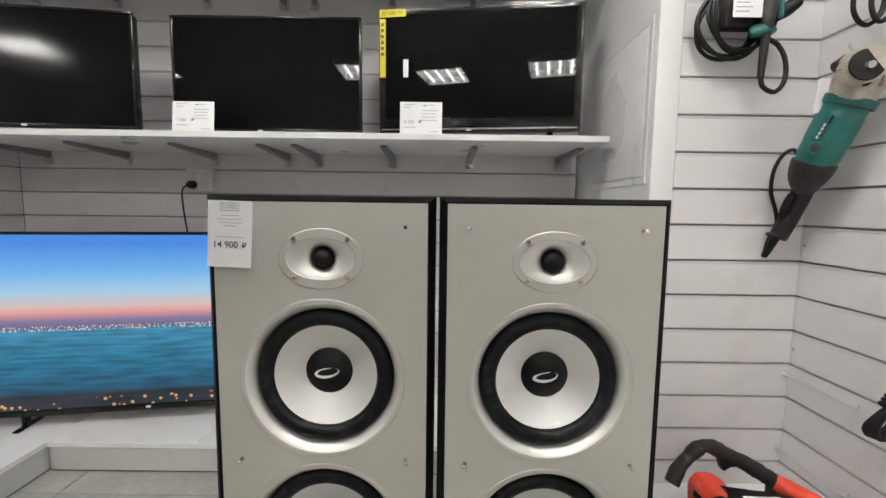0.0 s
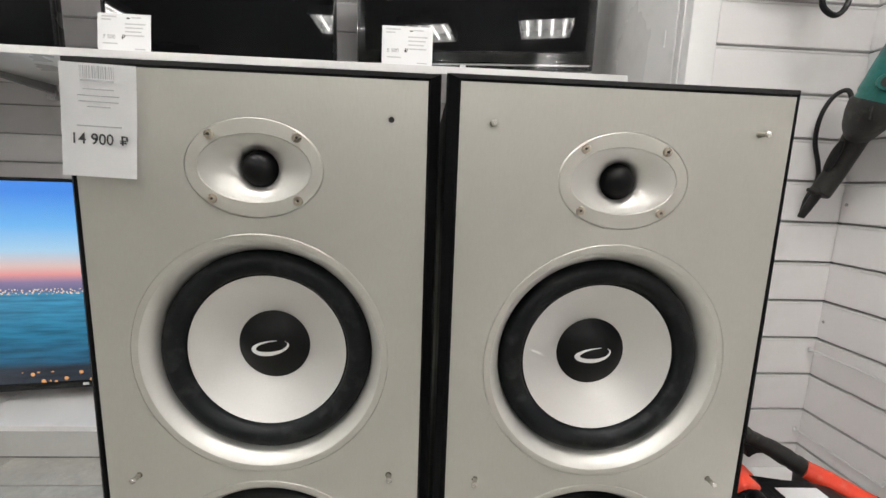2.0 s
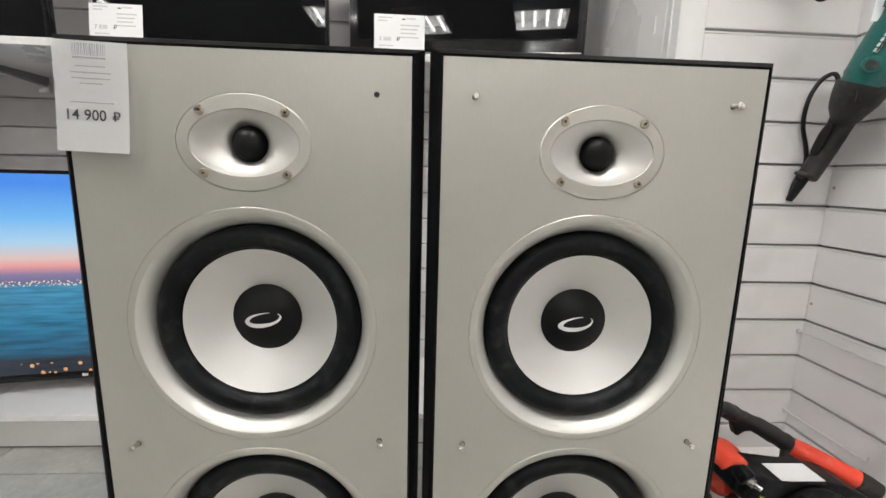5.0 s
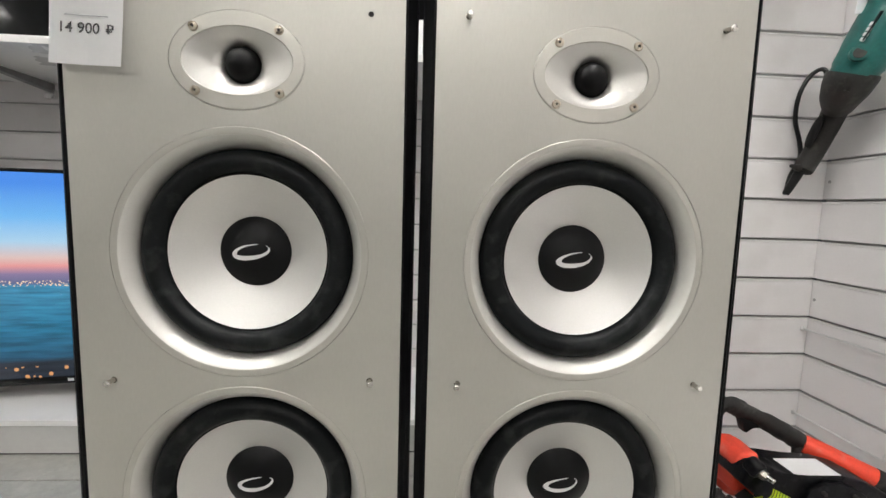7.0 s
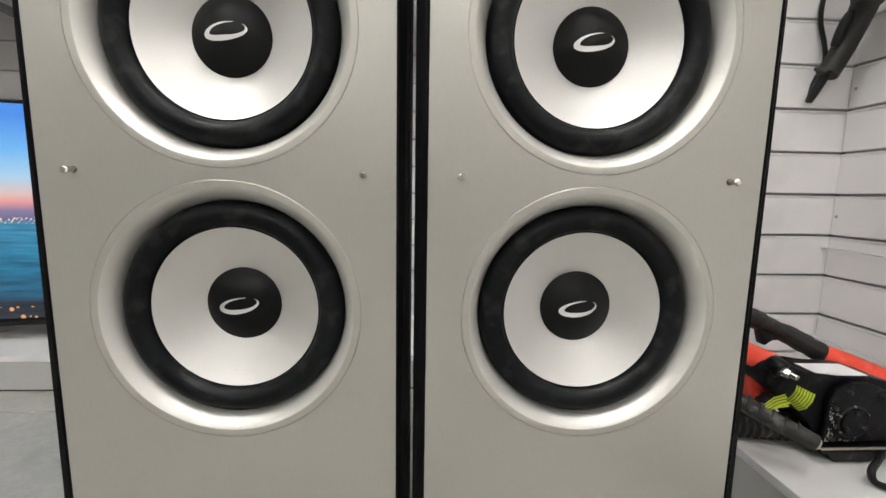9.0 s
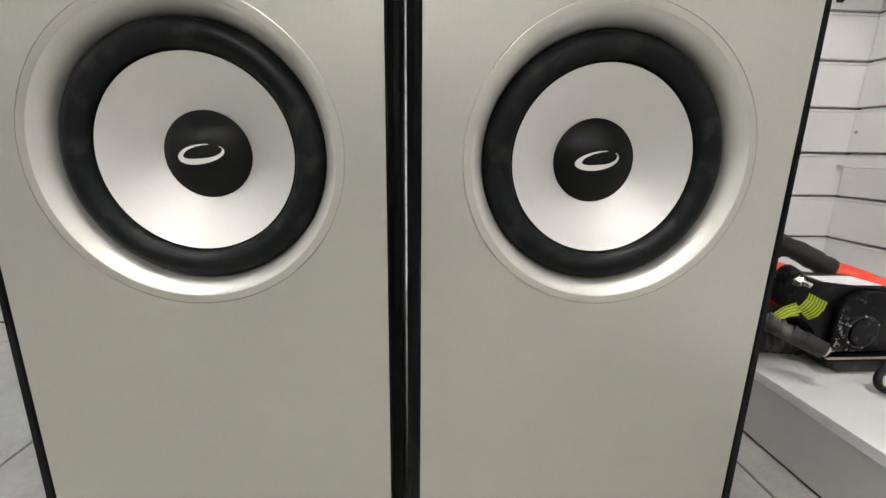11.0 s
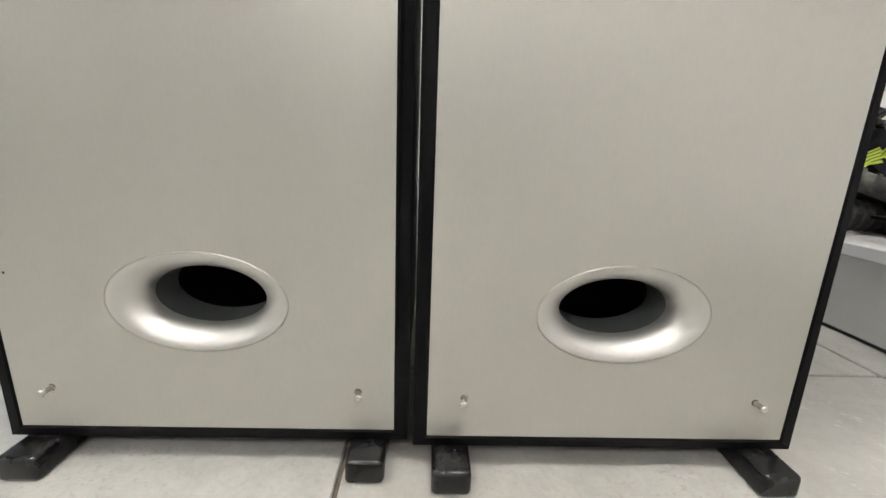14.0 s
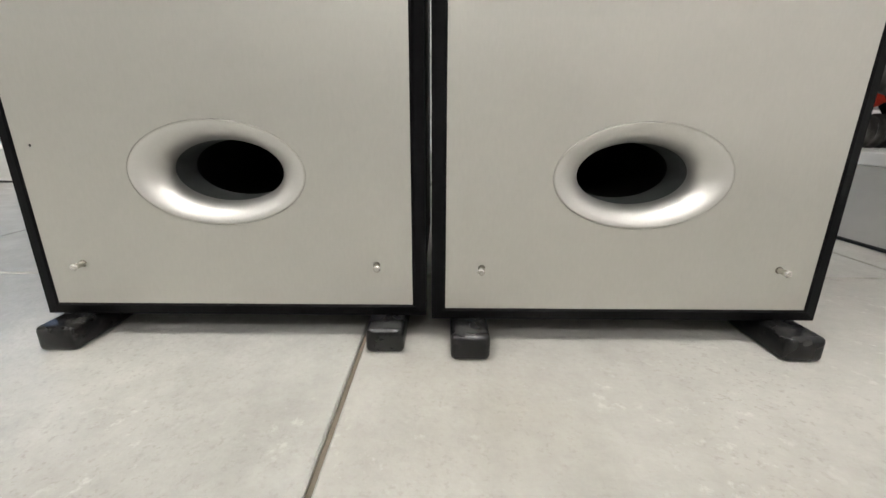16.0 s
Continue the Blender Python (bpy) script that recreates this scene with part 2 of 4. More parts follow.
TV_BLACK = surface("gloss_black_plastic", (0.004, 0.004, 0.0045), 0.2, var=0.2, bump=0.01, ior=1.4)
TV_SCREEN = surface("dark_screen", (0.0025, 0.0025, 0.003), 0.035, var=0.1, coarse=2, bump=0.0, rough_var=0.01, ior=1.27)
TV_MATT = surface("matt_dark_screen", (0.003, 0.003, 0.0035), 0.085, var=0.1, coarse=2, bump=0.0, rough_var=0.02, ior=1.27)
TV_SHINY = surface("shiny_dark_screen", (0.003, 0.003, 0.0035), 0.03, var=0.1, coarse=2, bump=0.0, rough_var=0.01, ior=1.27)
# Mirror-bright metal used only for the painted highlight on the film.
FILM_GLINT = surface("film_glint", (0.7, 0.7, 0.7), 0.12, metal=1.0, var=0.03, bump=0)
BRACKET = surface("grey_bracket", (0.24, 0.24, 0.24), 0.4, metal=0.4, var=0.1)
YELLOW = surface("yellow_label", (0.78, 0.66, 0.02), 0.5, var=0.04)
FILM = clear("clear_film", 0.10, 0.965)
PLASTIC_CLEAR = clear("clear_clip", 0.25, 0.40)
TEAL = surface("teal_tool_plastic", (0.006, 0.100, 0.088), 0.40, var=0.25, coarse=10, fine=160, bump=0.10, dirt=(0.022, 0.035, 0.030), dirt_amount=0.75, dirt_scale=16)
GRIP = surface("worn_dark_grip", (0.022, 0.0205, 0.0195), 0.6, var=0.3, coarse=20, fine=220, bump=0.20, dirt=(0.20, 0.19, 0.175), dirt_amount=0.45, dirt_scale=26, ior=1.4)
DARK_GRIP = surface("grimy_black_grip", (0.018, 0.016, 0.0145), 0.5, var=0.35, coarse=20, fine=220, bump=0.20, dirt=(0.10, 0.088, 0.075), dirt_amount=0.45, dirt_scale=26, ior=1.38)
PLASTER = surface("dried_plaster", (0.36, 0.35, 0.335), 0.9, var=0.2, coarse=80, fine=400, bump=0.2)
CAST = surface("cast_alloy", (0.52, 0.47, 0.39), 0.40, metal=0.55, var=0.18, coarse=25, fine=200, bump=0.2, dirt=(0.14, 0.12, 0.10), dirt_amount=0.5, dirt_scale=30)
CABLE = surface("black_cable", (0.006, 0.006, 0.0065), 0.46, var=0.2, fine=200, bump=0.05, ior=1.35)
RED = surface("orange_red_tool_plastic", (0.78, 0.065, 0.030), 0.46, var=0.10, coarse=12, fine=200, bump=0.08, dirt=(0.70, 0.22, 0.16), dirt_amount=0.45, dirt_scale=34)
TOOL_BLACK = surface("scuffed_black_paint", (0.004, 0.004, 0.005), 0.34, var=0.3, coarse=18, fine=140, bump=0.14, dirt=(0.13, 0.13, 0.135), dirt_amount=0.12, dirt_scale=60, ior=1.22)
TAPE = surface("yellow_green_tape", (0.62, 0.74, 0.02), 0.35, var=0.10, coarse=20, fine=200, bump=0.1)
TAPE_DARK = surface("dark_green_stripe", (0.06, 0.14, 0.012), 0.4, var=0.1)
HOOK = surface("white_wire", (0.62, 0.62, 0.62), 0.3, metal=0.3, var=0.05)
TUBE = glow("fluorescent_tube", (1.0, 0.98, 0.94), TUBE_STRENGTH)
FIXTURE = surface("white_fixture_steel", (0.8, 0.8, 0.8), 0.4, var=0.02)

# ---- mesh helpers ----
WORLD = {}


def thing(name, label, category, m=None, group="", kind=""):
    ob = new(name)
    ob.empty_display_size = 0.05
    WORLD[ob] = m or Matrix()
    ob.matrix_basis = WORLD[ob]
    return tagged(ob, label, category, group, kind)


def mesh_of(name, bm, material, smooth=True):
    bmesh.ops.recalc_face_normals(bm, faces=bm.faces)
    me = bpy.data.meshes.new(name)
    for f in bm.faces:
        f.smooth = smooth
    bm.to_mesh(me)
    bm.free()
    me.materials.append(material)
    return me


def part(name, bm, material, parent, label="", smooth=True, local=False, kind=""):
    """One mesh under a thing or a part; world coordinates unless local."""
    if not local:
        bm.transform(WORLD[parent].inverted())
    ob = new(name, mesh_of(name, bm, material, smooth))
    ob.parent = parent
    WORLD[ob] = WORLD[parent]
    if smooth:
        sharp(ob.data)
    return tagged(ob, label, kind=kind)


def solo(name, bm, material, label, category, group="", kind="", smooth=False):
    ob = new(name, mesh_of(name, bm, material, smooth))
    WORLD[ob] = Matrix()
    if smooth:
        sharp(ob.data)
    return tagged(ob, label, category, group, kind)


def sharp(me, degrees=38):
    """Keeps hard edges hard under smooth shading."""
    bm = bmesh.new()
    bm.from_mesh(me)
    for e in bm.edges:
        if len(e.link_faces) == 2 and e.calc_face_angle(0) > radians(degrees):
            e.smooth = False
    bm.to_mesh(me)
    bm.free()


def box(x0, x1, y0, y1, z0, z1, bevel=0.0, seg=2, bm=None):
    b = bmesh.new()
    bmesh.ops.create_cube(b, size=1)
    for v in b.verts:
        v.co = ((x0 + x1) / 2 + v.co.x * (x1 - x0), (y0 + y1) / 2 + v.co.y * (y1 - y0), (z0 + z1) / 2 + v.co.z * (z1 - z0))
    if bevel:
        bmesh.ops.bevel(b, geom=b.edges[:], offset=bevel, segments=seg, profile=0.5, affect="EDGES")
    return join(bm, b)


def join(bm, b):
    if bm is None:
        return b
    me = bpy.data.meshes.new("tmp")
    b.to_mesh(me)
    b.free()
    bm.from_mesh(me)
    bpy.data.meshes.remove(me)
    return bm


def rings(rows, seg=64, cx=0.0, cz=0.0, cap_end=False, cap_start=False, bm=None):
    """Loft of ellipses (rx, rz, depth) about the y axis; depth runs into the cabinet."""
    bm = bm or bmesh.new()
    loops = []
    for rx, rz, d in rows:
        if rx < 1e-6:
            loops.append([bm.verts.new((cx, d, cz))])
        else:
            loops.append([bm.verts.new((cx + rx * math.cos(2 * math.pi * i / seg), d, cz + rz * math.sin(2 * math.pi * i / seg))) for i in range(seg)])
    for a, b in zip(loops, loops[1:]):
        for i in range(seg):
            j = (i + 1) % seg
            if len(b) == 1:
                bm.faces.new((a[i], a[j], b[0]))
            elif len(a) == 1:
                bm.faces.new((a[0], b[i], b[j]))
            else:
                bm.faces.new((a[i], a[j], b[j], b[i]))
    if cap_end and len(loops[-1]) > 1:
        bm.faces.new(loops[-1])
    if cap_start and len(loops[0]) > 1:
        bm.faces.new(loops[0][::-1])
    return bm


def tube(points, radii, seg=12, closed=False, bm=None, squash=(1, 1)):
    """A swept round bar through the points, with one radius or one per point."""
    bm = bm or bmesh.new()
    pts = [Vector(p) for p in points]
    n = len(pts)
    if not isinstance(radii, (list, tuple)):
        radii = [radii] * n
    up = None
    loops = []
    for i, p in enumerate(pts):
        a = pts[i - 1] if (i or closed) else pts[0]
        b = pts[(i + 1) % n] if (i < n - 1 or closed) else pts[-1]
        t = (b - a).normalized()
        if up is None:
            up = t.orthogonal().normalized()
        up = (up - t * up.dot(t)).normalized()
        side = t.cross(up)
        loops.append([bm.verts.new(p + radii[i] * (squash[0] * math.cos(2 * math.pi * k / seg) * up + squash[1] * math.sin(2 * math.pi * k / seg) * side)) for k in range(seg)])
    pairs = list(zip(loops, loops[1:])) + ([(loops[-1], loops[0])] if closed else [])
    for a, b in pairs:
        for k in range(seg):
            bm.faces.new((a[k], a[(k + 1) % seg], b[(k + 1) % seg], b[k]))
    if not closed:
        bm.faces.new(loops[0][::-1])
        bm.faces.new(loops[-1])
    return bm


def spline(points, steps=8, closed=False):
    """A smooth run of points through the given ones."""
    p = [Vector(q) for q in points]
    n = len(p)
    out = []
    for i in range(n if closed else n - 1):
        a = p[i - 1] if (i or closed) else p[0]
        b, c = p[i], p[(i + 1) % n]
        d = p[(i + 2) % n] if (i + 2 < n or closed) else p[-1]
        for s in range(steps):
            t = s / steps
            out.append(0.5 * (2 * b + (c - a) * t + (2 * a - 5 * b + 4 * c - d) * t * t + (3 * b - a - 3 * c + d) * t ** 3))
    if not closed:
        out.append(p[-1])
    return out


def slab(outline, y0, y1, bevel=0.003, seg=2):
    """An outline in x and z, given depth along y."""
    bm = bmesh.new()
    a = [bm.verts.new((x, y0, z)) for x, z in outline]
    b = [bm.verts.new((x, y1, z)) for x, z in outline]
    n = len(outline)
    bm.faces.new(a)
    bm.faces.new(b[::-1])
    for i in range(n):
        bm.faces.new((a[i], b[i], b[(i + 1) % n], a[(i + 1) % n]))
    if bevel:
        bmesh.ops.bevel(bm, geom=bm.edges[:], offset=bevel, segments=seg, profile=0.5, affect="EDGES")
    return bm


def letters(name, text, size, m, material, parent, local=True):
    """Flat lettering, as a mesh, at the local pose m."""
    cu = bpy.data.curves.new("letters", "FONT")
    cu.body, cu.size, cu.extrude, cu.offset = text, size, 0.00008, size * 0.009
    cu.align_x = "LEFT"
    tmp = bpy.data.objects.new("letters", cu)
    scene.collection.objects.link(tmp)
    me = bpy.data.meshes.new_from_object(tmp.evaluated_get(bpy.context.evaluated_depsgraph_get()))
    bpy.data.objects.remove(tmp)
    bpy.data.curves.remove(cu)
    me.transform(m)
    me.materials.clear()
    me.materials.append(material)
    ob = new(name, me)
    ob.parent = parent
    return ob


FLAT = pose(0, 0, 0, 90)  # lettering upright, facing -y

# ---- setting ----
CEILING_Z, BACK_Y, NICHE_Y, LEFT_X, RIGHT_X, REAR_Y = 2.75, 1.214, 1.865, -1.88, 1.070, -9.6
FLOOR_Z = 0.0063
PITCH, GAP = 0.1051, 0.0105


def slat_wall(name, label, length, m, first, door=None):
    """Backing board with separate slats; local x along the wall, y into it, z up."""
    w = thing(name, label, "wall", m, kind="structure")
    part("backing", box(0, length, 0.012, 0.05, 0, CEILING_Z), SLOT, w, "grey slot backing", smooth=False, local=True)
    low = first - PITCH * math.floor(first / PITCH)
    zs = [low + PITCH * i for i in range(int((CEILING_Z - low) / PITCH) + 1)]
    b = box(0, length, 0, 0.012, 0, PITCH - GAP, 0.0018, 1)
    me = mesh_of("slat", b, SLAT, False)
    lip = mesh_of("slot_liner", box(0, length, -0.0006, 0.012, 0, 0.0046), LIP, False)
    for z in zs:
        for nm, data, dz in (("slat", me, GAP / 2), ("slot_liner", lip, -GAP / 2)):
            if z + dz + PITCH > CEILING_Z:
                continue
            o = new(nm, data)
            o.parent = w
            o.location = (0, 0, z + dz)
    return w


FAR_X, RETURN_Y = -4.6, 1.20
floor = thing("floor", "pale concrete-look ceramic tile floor with brown grout", "floor", kind="structure")
part("grout_bed", box(FAR_X - 0.1, RIGHT_X + 0.1, REAR_Y - 0.1, NICHE_Y + 0.1, FLOOR_Z - 0.06, FLOOR_Z - 0.0035), GROUT, floor, smooth=False)
TILE_W, SEAM_X, SEAM_Y, JOINT = 0.62, -0.0526, 0.6955, 0.0042

ceiling = solo("ceiling", box(FAR_X - 0.1, RIGHT_X + 0.1, REAR_Y - 0.1, NICHE_Y + 0.1, CEILING_Z, CEILING_Z + 0.1), CEIL, "white plain shop ceiling", "ceiling", kind="structure")
# Unseen wall, added dark so that the television screens reflect little.
solo("wall_rear", box(FAR_X - 0.1, RIGHT_X + 0.1, REAR_Y - 0.1, REAR_Y, 0, CEILING_Z), DARK_WALL, "unseen dark grey wall closing the shop", "wall", kind="structure")
# Unseen closing walls; the far one's grey lifts the reflection in the left baffle.
solo("wall_far", box(FAR_X - 0.1, FAR_X, REAR_Y, RETURN_Y + 0.1, 0, CEILING_Z), GREY_WALL, "unseen plain grey wall closing the shop", "wall", kind="structure")
solo("wall_return", box(FAR_X, LEFT_X - 0.051, RETURN_Y, RETURN_Y + 0.1, 0, CEILING_Z), GREY_WALL, "unseen plain grey wall closing the shop", "wall", kind="structure")

slat_wall("wall_back", "white slatted display wall with grey slots", RIGHT_X - 0.679 + 0.0115, pose(0.679, BACK_Y, 0), 0.319)
slat_wall("wall_niche", "white slatted wall behind the television shelf", 0.602 - LEFT_X, pose(LEFT_X, NICHE_Y, 0), 0.935)
right = slat_wall("wall_right", "white slatted side wall with grey slots", BACK_Y - REAR_Y, pose(RIGHT_X, BACK_Y, 0, 0, 0, -90), 0.319)
for my, mz in ((1.199, 0.896), (1.202, 0.582)):
    part("wall_mark", tube([(RIGHT_X - 0.0008, my, mz), (RIGHT_X + 0.004, my, mz)], [0.0042, 0.0034], 12), SLOT, right, "small grey dent")
slat_wall("wall_left", "white slatted side wall of the television niche", NICHE_Y - RETURN_Y, pose(LEFT_X, RETURN_Y, 0, 0, 0, 90), 0.935)

column = thing("column", "white painted boxed column with an access hatch", "column", kind="structure")
part("casing", box(0.610, 0.678, BACK_Y - 0.004, NICHE_Y + 0.05, 0, CEILING_Z, 0.003), PAINT, column)
part("hatch_frame", join(box(0.6065, 0.610, 1.240, 1.702, 1.072, 1.092, 0.001), join(box(0.6065, 0.610, 1.240, 1.702, 1.535, 1.555, 0.001), join(box(0.6065, 0.610, 1.240, 1.260, 1.092, 1.535, 0.001), box(0.6065, 0.610, 1.682, 1.702, 1.092, 1.535, 0.001)))), WHITE, column, "white plastic hatch frame", smooth=False)
hatch = part("hatch_door", box(0.6045, 0.610, 1.263, 1.679, 1.095, 1.532, 0.002), WHITE, column, "white access hatch door, shut")
part("hatch_latch", box(0.602, 0.6045, 1.306, 1.318, 1.283, 1.327, 0.001), WHITE, hatch, "white pull latch", smooth=False)


def podium(name, x0, x1, y0, y1, top, faces):
    p = thing(name, "low white display podium with a glossy grey front", "podium", pose((x0 + x1) / 2, (y0 + y1) / 2, 0), kind="structure")
    part("top_board", box(x0, x1, y0, y1, top - 0.018, top, 0.0012), WHITE, p, "white laminate top", smooth=False)
    e = 0.004
    for side in faces:
        if side == "front":
            f = box(x0 + e, x1 - e, y0 + e, y0 + 0.02, FLOOR_Z + 0.0065, top - 0.0195)
        elif side == "left":
            f = box(x0 + e, x0 + 0.02, y0 + 0.021, y1 - e, FLOOR_Z + 0.0065, top - 0.0195)
        else:
            f = box(x1 - 0.02, x1 - e, y0 + 0.021, y1 - e, FLOOR_Z + 0.0065, top - 0.0195)
        part("front_panel", f, GLOSS, p, "glossy grey front panel", smooth=False)
    part("plinth", box(x0 + 0.008, x1 - 0.008, y0 + 0.008, y1 - 0.002, FLOOR_Z, FLOOR_Z + 0.012), GROOVE, p, "dark recessed plinth", smooth=False)
    return p


podium("podium_right", 0.631, RIGHT_X - 0.001, -1.2, BACK_Y - 0.001, 0.142, ("left", "front"))
podium("podium_back", -1.432, 0.601, 1.430, NICHE_Y - 0.001, 0.120, ("front",))
podium("podium_left", LEFT_X + 0.001, -1.433, RETURN_Y + 0.01, NICHE_Y - 0.002, 0.120, ("right", "front"))


def ceiling_light(x, y):
    """A square recessed fixture with four bare tubes."""
    c = thing("ceiling_light", "square white ceiling light with four fluorescent tubes", "ceiling light", pose(x, y, CEILING_Z), "ceiling lights")
    fr = box(-0.30, 0.30, -0.30, -0.285, -0.10, 0)
    for a in ((-0.30, 0.30, 0.285, 0.30), (-0.30, -0.285, -0.285, 0.285), (0.285, 0.30, -0.285, 0.285)):
        box(*a, -0.10, 0, bm=fr)
    part("frame", fr, FIXTURE, c, smooth=False, local=True)
    part("tray", box(-0.285, 0.285, -0.285, 0.285, -0.008, -0.0005), FIXTURE, c, smooth=False, local=True)
    for i in range(4):
        tx = -0.205 + i * 0.137
        part("tube", tube([(tx, -0.27, -0.062), (tx, 0.27, -0.062)], 0.013, 10), TUBE, c, "glowing white tube", local=True)
    return c


# Rows at y 0.05 and -7.6 are unseen, added to brighten walls and baffles.
for lx, ly in ((-3.70, -2.15), (-1.00, -2.15), (0.36, -2.15), (-1.00, 0.05), (0.36, 0.05), (-2.35, -7.6), (-1.00, -7.6), (0.36, -7.6)):
    ceiling_light(lx, ly)

# ---- loudspeakers ----
CW, PW, PZ0, PZ1 = 0.1545, 0.1435, 0.0366, 0.998
WOOFERS = (0.7537, 0.5175)
PORT_Z = 0.1411
BX = 0.1155


def holes_panel(bm, outer, holes, depth):
    """A flat panel with real holes, by filling between the loops, with a small thickness."""
    edges = []
    for loop in [outer] + holes:
        vs = [bm.verts.new((x, 0, z)) for x, z in loop]
        edges += [bm.edges.new((vs[i], vs[(i + 1) % len(vs)])) for i in range(len(vs))]
    bmesh.ops.triangle_fill(bm, use_beauty=True, use_dissolve=False, edges=edges, normal=(0, -1, 0))
    r = bmesh.ops.extrude_face_region(bm, geom=bm.faces[:])
    bmesh.ops.translate(bm, vec=(0, depth, 0), verts=[v for v in r["geom"] if isinstance(v, bmesh.types.BMVert)])
    return bm


def oval(cx, cz, rx, rz, n=64):
    return [(cx + rx * math.cos(2 * math.pi * i / n), cz + rz * math.sin(2 * math.pi * i / n)) for i in range(n)]


def swoosh(cz):
    """An open crescent ring, laid on the dust cap's dome."""
    bm = bmesh.new()
    prev = None
    for i in range(49):
        t = i / 48
        a = radians(62 + 330 * t)
        w = 0.0004 + 0.0050 * math.sin(math.pi * min(1, t * 1.05)) ** 0.8 * (0.55 + 0.45 * abs(math.sin(a)) if math.sin(a) < 0 else 0.55)
        pair = []
        for k in (0, 1):
            rx, rz = 0.0181 - k * w * 1.7, 0.0074 - k * w * 0.86
            x, z = rx * math.cos(a), rz * math.sin(a)
            x, z = x * math.cos(0.17) - z * math.sin(0.17) - 0.001, x * math.sin(0.17) + z * math.cos(0.17) + 0.0002
            r = math.hypot(x, z)
            pair.append(bm.verts.new((x, cap_depth(r) - 0.0003, cz + z)))
        if prev:
            bm.faces.new((prev[0], prev[1], pair[1], pair[0]))
        prev = pair
    return bm


def cap_depth(r):
    return 0.0212 + 0.0120 * (r / 0.033) ** 2


def bolt(x, z, parent, lean):
    part("pin_socket", rings([(0.0030, 0.0030, 0.001), (0.0029, 0.0029, -0.0005), (0.0020, 0.0020, -0.0005)], 16, x, z), PIN, parent, "dull steel pin socket", local=True)
    pin = part("grille_pin", tube([(x, 0.003, z), (x, -0.001, z), (x + lean * 0.6, -0.0070, z - 0.0005)], [0.0024, 0.0023, 0.0021], 12), PIN, parent, "dull steel pin", local=True)
    part("pin_head", tube([(x + lean * 0.6, -0.0064, z - 0.0005), (x + lean * 0.6, -0.0080, z - 0.0006), (x + lean * 0.6, -0.0090, z - 0.0006)], [0.0027, 0.0029, 0.0020], 12), STEEL, pin, "bright steel pin head", local=True)


def loudspeaker(x, y, label, pins, feet, reach, plain_holes=()):
    s = thing("floor_loudspeaker", label, "loudspeaker", pose(x, y, 0), "pair of loudspeakers")
    # cabinet: chamfered front edges, then straight back
    bm = bmesh.new()
    x1, z0, z1, px, p0, p1 = CW, FLOOR_Z + 0.0205, 1.0065, PW, PZ0, PZ1
    lp = []
    for hx, a, b, d in ((px, p0, p1, 0.006), (px, p0, p1, 0.0005), (px + 0.002, p0 - 0.002, p1 + 0.002, -0.0008), (x1 - 0.001, z0 + 0.001, z1 - 0.001, 0.008), (x1, z0, z1, 0.0105), (x1, z0, z1, 0.022), (x1 - 0.005, z0, z1, 0.023), (x1 - 0.006, z0, z1, 0.338), (x1 - 0.008, z0 + 0.002, z1 - 0.002, 0.340)):
        low = min(d, 0.001) if d < 0.02 else d
        lp.append([bm.verts.new(c) for c in ((-hx, low, a), (hx, low, a), (hx, d, b), (-hx, d, b))])
    for a, b in zip(lp, lp[1:]):
        for i in range(4):
            bm.faces.new((a[i], a[(i + 1) % 4], b[(i + 1) % 4], b[i]))
    bm.faces.new(lp[-1])
    part("cabinet", bm, BLACK_VINYL, s, "black ash vinyl cabinet", smooth=False, local=True)
    outer = [(-PW, PZ0), (PW, PZ0), (PW, PZ1), (-PW, PZ1)]
    holes = [oval(0, 0.922, 0.0574, 0.0417)] + [oval(0, z, 0.11355, 0.11355, 96) for z in WOOFERS] + [oval(0, PORT_Z, 0.0660, 0.0389)]
    holes += [oval(hx, hz, hr, hr, 12) for hx, hz, hr in plain_holes]
    part("baffle", holes_panel(bmesh.new(), outer, holes, 0.0055), BAFFLE, s, "warm grey front baffle", smooth=False, local=True)
    for hx, hz, hr in plain_holes:
        part("hole_plug", rings([(hr, hr, 0.0008), (hr * 0.75, hr * 0.75, 0.0022), (0, 0, 0.0026)], 12, hx, hz), GROOVE, s, "dark plugged pin hole", local=True)
    # tweeter
    tw = part("tweeter_plate", rings([(0.0571, 0.0414, 0.004), (0.0571, 0.0414, 0.0002), (0.0562, 0.0405, -0.0006), (0.0472, 0.0288, -0.0008), (0.0466, 0.0282, 0.0001)], cz=0.922), PLATE, s, "oval silver tweeter plate", local=True)
    horn = []
    for i in range(13):
        t = i / 12
        k = (1 - t) ** 1.9
        horn.append((0.0160 + (0.0466 - 0.0160) * k, 0.0160 + (0.0282 - 0.0160) * k, 0.0001 + 0.0125 * t ** 1.25))
    part("horn", rings(horn, cz=0.922), PORT_SILVER, tw, "silver horn flare", local=True)
    part("dome", rings([(0.0161, 0.0161, 0.0128), (0.0150, 0.0150, 0.0112), (0.0140, 0.0140, 0.0095)] + [(0.0139 * math.cos(a), 0.0139 * math.cos(a), 0.0095 - 0.0100 * math.sin(a)) for a in [radians(9 * k) for k in range(1, 10)]] + [(0, 0, -0.0005)], 48, cz=0.922), CAP, tw, "black tweeter dome", local=True)
    for sx in (-1, 1):
        for sz in (-1, 1):
            cx, cz = 0.0355 * sx, 0.922 + 0.0262 * sz
            # Dark disc paints the shade inside the screw's hex recess.
            part("screw_socket", rings([(0.0011, 0.0011, -0.0019), (0, 0, -0.00185)], 6, cx, cz), GROOVE, tw, local=True)
